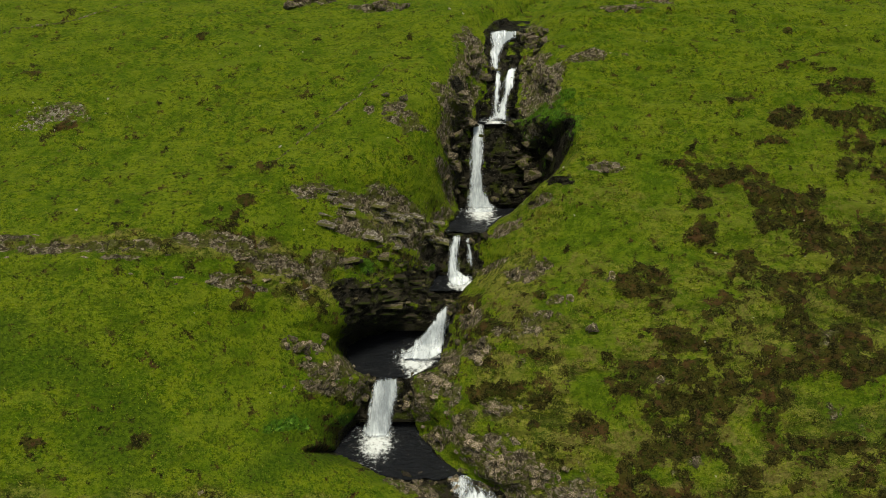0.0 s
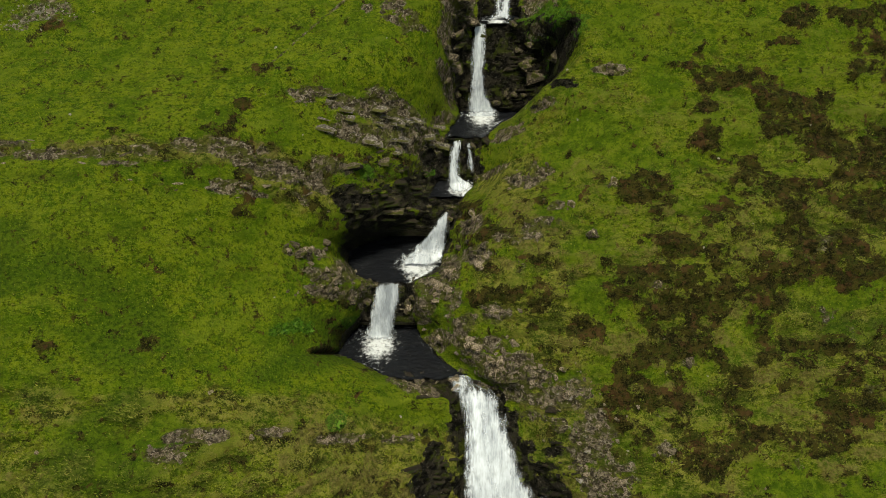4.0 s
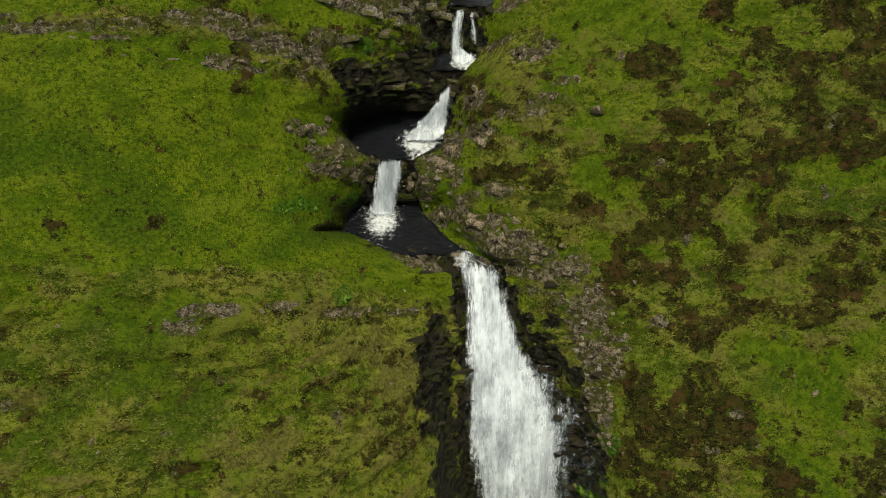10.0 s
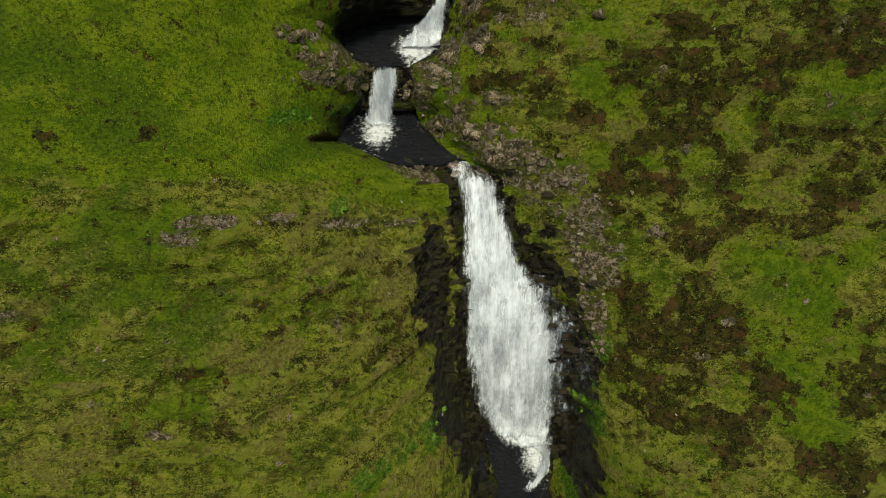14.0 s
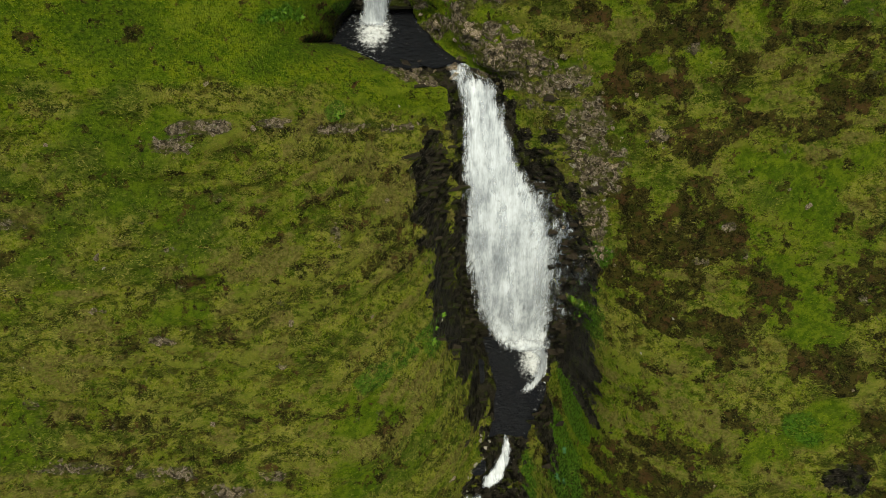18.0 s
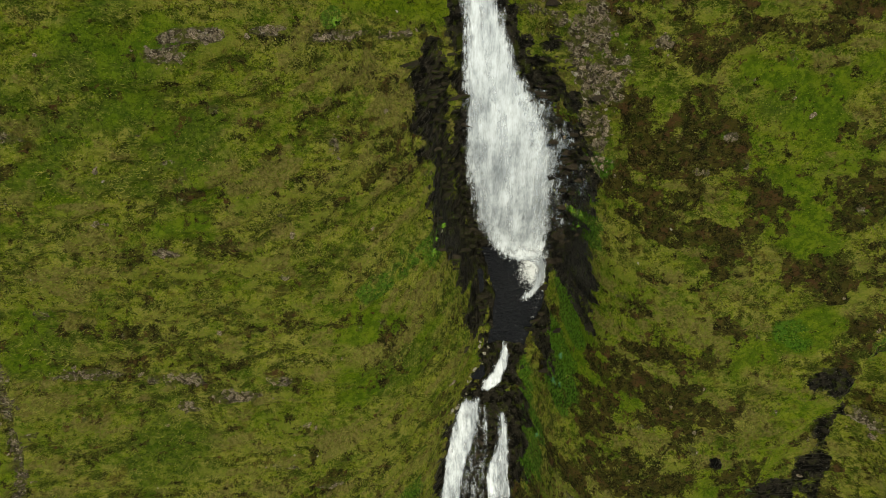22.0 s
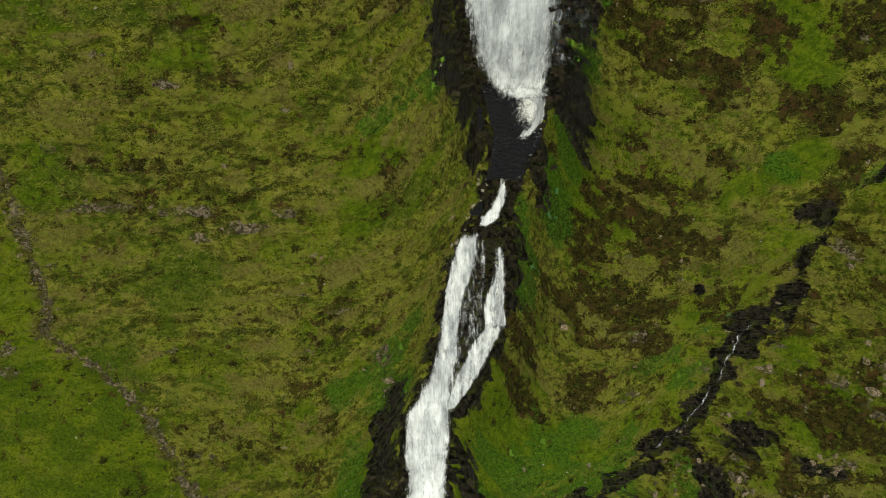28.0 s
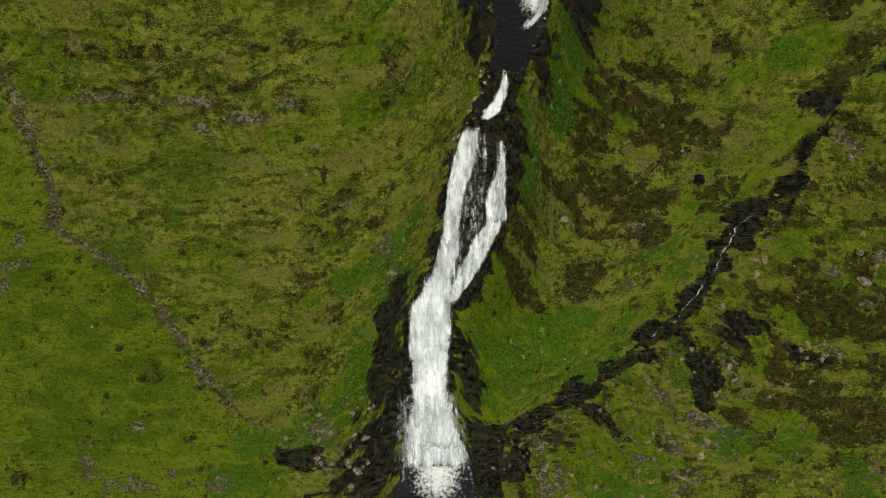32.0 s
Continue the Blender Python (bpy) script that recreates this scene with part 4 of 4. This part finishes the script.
# ---- white water ----
def curtain(rows, lift, fill, n=26, seed=0, feather=.5, squeeze=None):
    """A sheet of falling water between two edges, thick in the middle and ragged at its sides."""
    w = rows[0]
    order = np.argsort(w)
    r = rows[:, order]
    count = max(16, int(abs(w[0] - w[-1]) * 4))
    wv = np.linspace(r[0][0], r[0][-1], count)
    Wv, U = np.meshgrid(wv, np.linspace(0, 1, n), indexing="ij")
    a, b = along(r, Wv, 1), along(r, Wv, 2)
    if squeeze:
        a, b = a + (b - a) * squeeze[0], a + (b - a) * squeeze[1]
    a, b = a + .16 * rough(Wv, Wv * 0 + seed, 1.5, seed), b + .16 * rough(Wv, Wv * 0 + seed + 9, 1.5, seed + 3)
    X = a + (b - a) * U
    Wv = Wv + .8 * rough(X, Wv * .2, .8, seed + 21, 3) * (steps(1 - (Wv - wv[0]) / 2) + .7 * steps(1 - (wv[-1] - Wv) / 2))
    e = np.maximum(straight(STREAM, Wv, 3), on_grid(GE, X.ravel(), Wv.ravel()).reshape(X.shape) - .5)
    e = e + lift * (.4 + .6 * (1 - (2 * U - 1) ** 2)) + .12 * rough(X * 2.2, Wv * .35, 1, seed + 5, 3)
    co = spot(X, Wv, e)
    side = np.minimum(U, 1 - U) * (b - a)
    run = np.minimum(Wv - wv[0], wv[-1] - Wv)
    full = fill * (1.25 if wv[-1] - wv[0] < 15 else 1.05) * steps(side / (2 * feather) + .1) * steps(run / (.5 + .05 * (wv[-1] - wv[0])) + .08)
    step_len = np.concatenate([[0], np.cumsum(np.linalg.norm(np.diff(co[:, n // 2], axis=0), axis=1))])
    marks = {"across": X, "down": np.repeat(step_len[:, None], n, 1), "depth": np.full(X.shape, seed * 3.7), "fill": full}
    return raw_mesh("water_sheet", co.reshape(-1, 3), grid_faces(count, n), WHITE, True, marks)


def foam_mound(x, w, e, rx, rw, high, seed):
    """The churned heap where a fall strikes."""
    U, V = np.meshgrid(np.linspace(-1, 1, 26), np.linspace(-1, 1, 26))
    r = np.hypot(U, V)
    X, Wv = x + rx * U, w + rw * V
    dome = np.clip(1 - r * r, 0, 1)
    E = e + high * dome * (.6 + .5 * rough(X, Wv, .9, seed, 3)) - .25
    marks = {"across": X * 1.3, "down": Wv * 2.2, "depth": np.full(X.shape, seed), "fill": 1.15 * steps(1.15 - r)}
    return raw_mesh("foam", spot(X, Wv, E).reshape(-1, 3), grid_faces(26, 26), WHITE, True, marks)


def waterfall(label, rows, strands=2, fill=.85, lift=.7, foam=None, feather=.5, spray=""):
    rows = knots(rows)
    mid = rows[:, rows.shape[1] // 2]
    seed = int(rows[0][0] * 10) % 997
    at = spot((mid[1] + mid[2]) / 2, rows[0].min(), straight(STREAM, rows[0].min(), 3))
    f = thing("waterfall", label, "waterfall", "falls of the stream", at)
    under("curtain", curtain(rows, lift, fill, seed=seed, feather=feather), f)
    r = np.random.default_rng(seed)
    for k in range(strands):
        c, half = (k + .5 + r.uniform(-.2, .2)) / strands, .3 / strands + .04
        under("strand", curtain(rows, lift * r.uniform(1.04, 1.16), fill * .5, 14, seed + 11 + k, .4 + feather, (max(0, c - half), min(1, c + half))), f)
    if spray:
        under("spray", curtain(knots(spray), lift * 1.1, .34, 18, seed + 60, 1.3), f, "thin drifting spray")
    if foam:
        under("foam", foam_mound(*foam, seed), f, "white churned foam")
    return f


waterfall("white fall sliding from the upper stream between dark rocks", "183.1 5.9 9.4, 181.5 5.7 8.9, 179.7 5.8 7.7, 176.8 5.7 7.0, 174.6 5.9 7.1", 1, 1.0)
waterfall("thin strand of a forked white fall", "174.8 6.4 7.1, 171.5 6.0 7.0, 167.5 5.8 6.7, 166.0 5.4 6.9", 1, .7, feather=.3)
waterfall("broad strand of a forked white fall", "175.5 7.8 9.2, 172.5 7.2 8.6, 169.5 6.8 8.1, 167.0 6.2 7.8, 165.8 4.5 7.9", 1, 1.05)
waterfall("tall narrow white fall dropping into a dark pool", "165 3.2 4.9, 161.7 3.2 5.0, 158.4 3.1 4.9, 155.0 3.0 5.3, 152.0 2.5 6.7", 2, 1.1, foam=(4.6, 151.9, .3, 2.2, 1.5, .6))
waterfall("white fall beside a black wet boulder", "145.8 .7 1.9, 143.0 .5 1.8, 140.5 .3 1.9, 139.1 .4 3.3, 137.4 1.0 2.7", 1, 1.1, foam=(1.7, 138.6, 3.2, 1.5, 1.6, .6))
waterfall("thin trickling fall over black rock", "145.6 2.4 3.1, 143.0 2.6 3.6, 140.6 2.9 3.8", 3, .62, .5, feather=.3)
waterfall("white fall slanting out of the rocks into a dark pool", "134 .0 .9, 131.4 -1.4 .7, 128.9 -3.0 .4, 126.7 -4.4 -.2, 125.3 -4.9 -1.0", 2, 1.05, foam=(-2.9, 126, 6.8, 2.5, 1.5, .6))
waterfall("short broad white fall into the wide pool", "122.6 -7.0 -4.4, 120.2 -7.5 -4.6, 117.0 -8.0 -5.1, 114.2 -8.5 -5.4", 3, 1.05, foam=(-6.9, 114.3, 6.6, 2.1, 1.3, .5))
waterfall("great fan of white water down a black cliff", "108.4 .6 3.2, 106.6 1.1 5.1, 104.2 1.7 5.9, 98.4 1.9 7.2, 93.2 1.9 8.7, 89 1.95 10.6, 83.5 1.9 12.1, 77.2 2.5 12.8, 72.3 3.1 12.8, 67.2 4.0 12.9, 62.4 5.7 13.0, 60.4 7.0 12.8", 3, 1.05, .9, foam=(10, 61.6, 2.6, 3.4, 1.6, 1.0), feather=.9, spray="94 5.6 10, 88 7.4 13, 80 8.6 14.8, 72 9.2 15, 65 9.6 14.4")
waterfall("shallow white riffle over the rock shelf", "110.2 -1.4 2.6, 108.8 .2 3.9, 107.2 .8 4.7", 1, .34, .35, feather=.4)
waterfall("foaming white run along the edge of the pool", "61.4 9.8 12.9, 59.0 11.1 12.8, 57.1 10.6 12.3, 55.1 9.0 11.0", 1, .85, .5)
waterfall("small creamy cascade out of the narrow pool", "49.8 6.5 7.8, 45.9 5.6 7.6, 43.9 4.3 6.9, 42.0 3.8 5.2", 1, .95, .5)
waterfall("white arm of a divided cascade over black rock", "41.6 1.8 4.4, 35.3 .3 3.7, 28.1 -.7 2.3, 21.6 -1.2 1.6, 15.0 -2.2 1.5", 2, .95, .7, feather=.4)
waterfall("thin braided threads over black rock", "40 3.8 5.4, 34 3.4 5.2, 28 2.0 4.9, 22 1.0 4.4, 16 .2 2.6", 2, .22, .45, feather=.3)
waterfall("narrow white arm of a divided cascade", "39.6 6.4 7.3, 32.7 5.8 7.7, 27.2 4.7 7.8, 22.6 4.8 8.0", 1, .85, .6, feather=.35)
waterfall("white chute slanting across black rock", "24 5.0 7.8, 22.2 4.3 7.4, 17.9 2.6 5.9, 13.1 .9 4.4, 8.3 -.2 2.4, 5 -1 1", 2, .85, .7, feather=.4)
waterfall("broad lower cascade pouring into the plunge pool", "20.5 -1.2 1.6, 16.4 -2.0 1.3, 7.9 -4.7 .7, 3.7 -6.2 .5, -5.6 -6.8 .2, -12.3 -6.6 -.2, -21 -6.6 -.3, -26.3 -7.5 .6, -32.7 -8.1 2.2, -37.5 -8.2 2.9", 4, 1.1, 1.0, foam=(-2.6, -34, 35.6, 5, 4, 1.6), feather=.8, spray="-18 -8.6 1.4, -25 -9.6 2.6, -32 -9.8 4.2, -36.6 -9.4 4.6")
waterfall("glimpse of a higher white fall", "214 23.4 26.4, 206 19.2 22.2, 199 15 16.6", 1, 1.0, .6)


def trickle(k0, k1):
    """The thread of water in the side gully."""
    wv = np.linspace(k0, k1, 60)
    Wv, U = np.meshgrid(wv, np.linspace(0, 1, 4), indexing="ij")
    c = straight(GULLY, Wv, 1) + .8 * rough(Wv * 0, Wv, 3, 95, 3)
    X = c + (U - .5) * .24
    e = on_grid(GE, X.ravel(), Wv.ravel()).reshape(X.shape) + .12
    marks = {"across": X, "down": Wv, "depth": X * 0, "fill": .1 + .7 * rough(X * 0, Wv, 4, 96, 2)}
    return raw_mesh("trickle", spot(X, Wv, e).reshape(-1, 3), grid_faces(60, 4), WHITE, True, marks)


tagged(new("trickle", trickle(2, 30)), "thin white thread of water down a black gully", "water", kind="structure")


# ---- rock outcrops ----
def outcrop(name, label, k, shapes, each, lo, hi, tilt=14, flat=1.0, sink=.3, reach=.95, strike=None, dip=8):
    """Each patch is a thing of its own with its stones as parts."""
    for cx, cw, rx, rw in k.T:
        e = height(cx, cw)
        t = thing(name, label, "rock", name.replace("_", " ") + "s", spot(cx, cw, e))
        n = int(np.clip(2.6 * each * rx * rw, 6, 95))
        for _ in range(n):
            a, r = rng.uniform(0, 6.28), abs(rng.normal(0, .68)) * reach
            size = .5 * lo + (.85 * hi - .5 * lo) * rng.uniform(0, 1) ** 2.6
            under("block" if size > .34 else "fragment", shapes[rng.integers(len(shapes))], t, m=lie(cx + r * rx * math.cos(a), cw + r * rw * math.sin(a), size, sink, tilt, flat, strike, dip))


outcrop("slab_outcrop", "tilted grey rock slabs breaking out of the turf", SLABS, SLAB_SHAPES, 1.1, .3, .9, 8, sink=1.1, strike=10, dip=38)
outcrop("rock_ledge", "broken brown rock ledge in the grass", LEDGE, BLOCKS + DARK_SHAPES, 1.0, .14, .4, sink=.6, reach=1.5, flat=.7, strike=2, dip=28)
outcrop("poolside_outcrop", "weathered grey rocks on the bank of the pool", POOLSIDE, BLOCKS + DARK_SHAPES, 2.2, .26, .8, sink=.42)
outcrop("outcrop", "pale upright rocks cropping out of the pasture", SHEEPWALK, BLOCKS + DARK_SHAPES, 1.8, .24, .6, flat=1.25, sink=.4)
outcrop("crag", "dark weathered rocks beside the upper falls", HEADFALLS, DARK_SHAPES, .8, .4, 1.4, sink=.52)
outcrop("scree_patch", "scatter of small pale stones in the grass", SCREE, PALE_SHAPES, 4.5, .1, .24)
outcrop("rock_rib", "grey crumbling rib of rock beside the great fall", RIB, BLOCKS + PALE_SHAPES[:1], 2.4, .18, .5, sink=.5, reach=1.2)
outcrop("hillside_outcrop", "small grey outcrop on the steep brown slope", WEST_LEDGES, BLOCKS, 2.6, .18, .48, sink=.42)
outcrop("gully_rocks", "grey broken rocks at the edge of the side gully", GULLYSIDE, BLOCKS, .34, .3, .9, sink=.5, reach=1.5)
outcrop("gully_ledges", "grey weathered rock breaking through the gully side", GULLY_ROCK[:4], BLOCKS + DARK_SHAPES, .8, .2, .7, sink=.55, reach=1.3)
outcrop("overhang_cliff", "dark mossy layered cliff above the black pool", CLIFF, WET_SHAPES + DARK_SHAPES[:2], .8, .35, 1.0, 6, .6, sink=1.0, strike=-4, dip=26)
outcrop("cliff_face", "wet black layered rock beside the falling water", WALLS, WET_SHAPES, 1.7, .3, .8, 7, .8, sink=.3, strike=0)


# ---- loose stones ----
def scatter(label, shapes, n, lo, hi, xr, wr, keep):
    made = 0
    while made < n:
        x, w = rng.uniform(*xr), rng.uniform(*wr)
        if not keep(x, w):
            continue
        b = new("boulder", shapes[rng.integers(len(shapes))])
        b.matrix_basis = lie(x, w, rng.uniform(lo, hi), .3)
        tagged(b, label, "boulder", "loose stones")
        made += 1


def clear(x, w):
    return straight(STREAM, w, 1) - x > 2.5 or x - straight(STREAM, w, 2) > 2.5


scatter("small pale stone lying in the grass", PALE_SHAPES, 70, .08, .2, (-50, 50), (-40, 190), clear)
scatter("grey stone half sunk in the hillside", BLOCKS, 60, .15, .4, (-45, 48), (-38, 108), clear)
for lip in (145.6, 122.3, 133.6, 164.9, 182.4, 107.4, 174.2):
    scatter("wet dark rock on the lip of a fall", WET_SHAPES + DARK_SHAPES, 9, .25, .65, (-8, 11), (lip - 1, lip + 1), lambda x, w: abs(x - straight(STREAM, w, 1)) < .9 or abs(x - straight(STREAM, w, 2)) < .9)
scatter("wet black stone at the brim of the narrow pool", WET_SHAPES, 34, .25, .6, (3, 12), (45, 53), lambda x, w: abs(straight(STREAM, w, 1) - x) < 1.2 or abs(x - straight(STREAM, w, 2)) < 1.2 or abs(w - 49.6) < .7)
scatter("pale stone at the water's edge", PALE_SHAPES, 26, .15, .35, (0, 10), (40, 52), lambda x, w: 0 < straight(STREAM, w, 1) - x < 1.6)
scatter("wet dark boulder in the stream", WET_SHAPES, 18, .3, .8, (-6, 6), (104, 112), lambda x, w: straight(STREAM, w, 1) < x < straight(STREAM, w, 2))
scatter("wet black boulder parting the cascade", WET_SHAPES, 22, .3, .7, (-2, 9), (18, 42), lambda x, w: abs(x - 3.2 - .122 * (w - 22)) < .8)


def field_wall(lo, hi, n):
    """A stretch of tumbled drystone wall, its stones in a line over the slope."""
    mid = (lo + hi) / 2
    t = thing("field_wall", "ruined drystone wall sunk in the turf", "wall", "ruined field walls", spot(straight(DYKE, mid), mid, height(straight(DYKE, mid), mid)))
    for _ in range(n):
        w = rng.uniform(lo, hi)
        x = straight(DYKE, w) + rng.normal(0, .5)
        under("stone", (DARK_SHAPES + BLOCKS[:3])[rng.integers(11)], t, m=lie(x, w, rng.uniform(.12, .36), .35))


for lo, hi, n in ((-8, 6, 34), (6, 18, 34), (18, 30, 30), (30, 38, 34), (38, 50, 26), (52, 64, 30), (64, 78, 24)):
    field_wall(lo, hi, n)


# ---- growing things ----
def grow(n, xr, wr, want, seed):
    """Spots for plants, as many as the wanted density (0 to 1) lets stand."""
    r = np.random.default_rng(seed)
    x, w = r.uniform(*xr, n), r.uniform(*wr, n)
    e, off, cover = on_grid(GE, x, w), on_grid(OFF, x, w), [on_grid(c, x, w) for c in COVER]
    keep = r.random(n) < want(x, w, off, cover)
    return x[keep], w[keep], e[keep], r


def blades(name, label, spots, mat, per, high, wide, spread_by, category):
    x, w, e, r = spots
    n = len(x)
    root = np.repeat(spot(x, w, e), per, 0) + np.stack([r.normal(0, spread_by, n * per), r.normal(0, spread_by, n * per), np.zeros(n * per)], -1)
    a = r.uniform(0, 6.28, n * per)
    out = np.stack([np.cos(a), np.sin(a), np.zeros(n * per)], -1)
    side = np.stack([-np.sin(a), np.cos(a), np.zeros(n * per)], -1)
    h = high * r.uniform(.5, 1.3, n * per)[:, None]
    tip = root + out * h * r.uniform(.3, 1.1, (n * per, 1)) + np.array([0, -.45, .75]) * h
    root = root - np.array([0, 0, .06])
    half = side * wide * r.uniform(.6, 1.3, (n * per, 1))
    co = np.stack([root - half, root + half, tip], 1).reshape(-1, 3)
    me = raw_mesh(name, co, np.arange(len(co)).reshape(-1, 3), mat, False)
    return tagged(new(name, me), label, category, kind="stuff")


VIEW_X, VIEW_W = (-56, 58), (-50, 205)
bare = lambda c: np.clip(1 - 1.6 * c[0] - 1.8 * c[1], 0, 1)
blades("grass", "short green hill grass", grow(260000, VIEW_X, VIEW_W, lambda x, w, o, c: bare(c) * (1 - c[3]) * (1 - c[2]) * (o > .6), 21), GRASS, 2, .17, .038, .12, "grass")
blades("dry_grass", "tufts of rough yellowish hill grass", grow(330000, VIEW_X, VIEW_W, lambda x, w, o, c: bare(c) * np.clip(c[3] * .9 + .08, 0, 1) * (1 - .92 * c[2]) * (o > .6), 22), OLIVE, 3, .2, .036, .13, "grass")
blades("tussocks", "bleached tussocks of hill grass along the sheep terraces", grow(150000, VIEW_X, VIEW_W, lambda x, w, o, c: bare(c) * np.clip(c[3] * 1.2 - .2, 0, 1) * np.clip(.12 + .5 * c[8] + .4 * c[6], 0, 1) * (1 - .8 * c[2]) * (o > .8), 25), STRAW, 12, .3, .033, .2, "grass")
blades("heather", "low dark brown heather", grow(70000, VIEW_X, VIEW_W, lambda x, w, o, c: bare(c) * np.clip(c[2] * 1.2 - .15, 0, 1), 23), HEATH, 9, .3, .05, .25, "heather")
blades("ferns", "bright green ferns and wood rush by the water", grow(70000, VIEW_X, VIEW_W, lambda x, w, o, c: np.clip(c[5] * 1.1 - .1, 0, 1) * np.clip(1 - .7 * c[1], 0, 1) * (o > .5), 24), FERN, 8, .26, .05, .25, "ferns")


def frond_mesh(name, mat, seed):
    r = np.random.default_rng(seed)
    co, faces = [], []
    n = 7
    for k in range(n + 1):
        t = k / n
        half = .16 * math.sin(math.pi * min(1, .12 + t * .9)) + .008
        z = .55 * t - .62 * t * t
        co += [(t, -half, z - .04), (t, 0, z), (t, half, z - .04 + r.uniform(-.02, .02))]
    for k in range(n):
        a = 3 * k
        faces += [(a, a + 3, a + 4, a + 1), (a + 1, a + 4, a + 5, a + 2)]
    return raw_mesh(name, co, faces, mat, True)


FRONDS = [frond_mesh("frond", FERN, 1), frond_mesh("frond", RUSH, 2), frond_mesh("frond", FERN, 3)]


CROWN = stone_mesh("crown", RUSH, .6, 9, 12)
CROWN.transform(Matrix.Scale(.16, 4))


def fern_plant(x, w, size, kind, label):
    e = height(x, w)
    at = Vector(spot(x, w, e))
    t = thing("fern", label, "fern", "ferns by the falls", at)
    under("crown", CROWN, t, m=Matrix.LocRotScale(at, Euler((0, 0, rng.uniform(0, 6))), Vector((size, size, size))))
    for k in range(8):
        turn = Euler([radians(rng.normal(0, 12)), radians(rng.normal(-14, 10)), k * .785 + rng.uniform(-.2, .2)])
        s = size * rng.uniform(.75, 1.2)
        under("frond", FRONDS[kind], t, m=Matrix.LocRotScale(at - Vector((0, 0, .05)), turn, Vector((s, s, s))))


for cx, cw, rx, rw in FERNS.T:
    for _ in range(3):
        x, w = cx + rng.uniform(-.7, .7) * rx, cw + rng.uniform(-.7, .7) * rw
        if clear(x, w) or x - straight(STREAM, w, 2) > .8:
            blue = 30 < cw < 56
            fern_plant(x, w, rng.uniform(.3, .6), 1 if blue else 0, "blue-green wood rush clump on wet rock" if blue else "bright green fern on the damp bank")
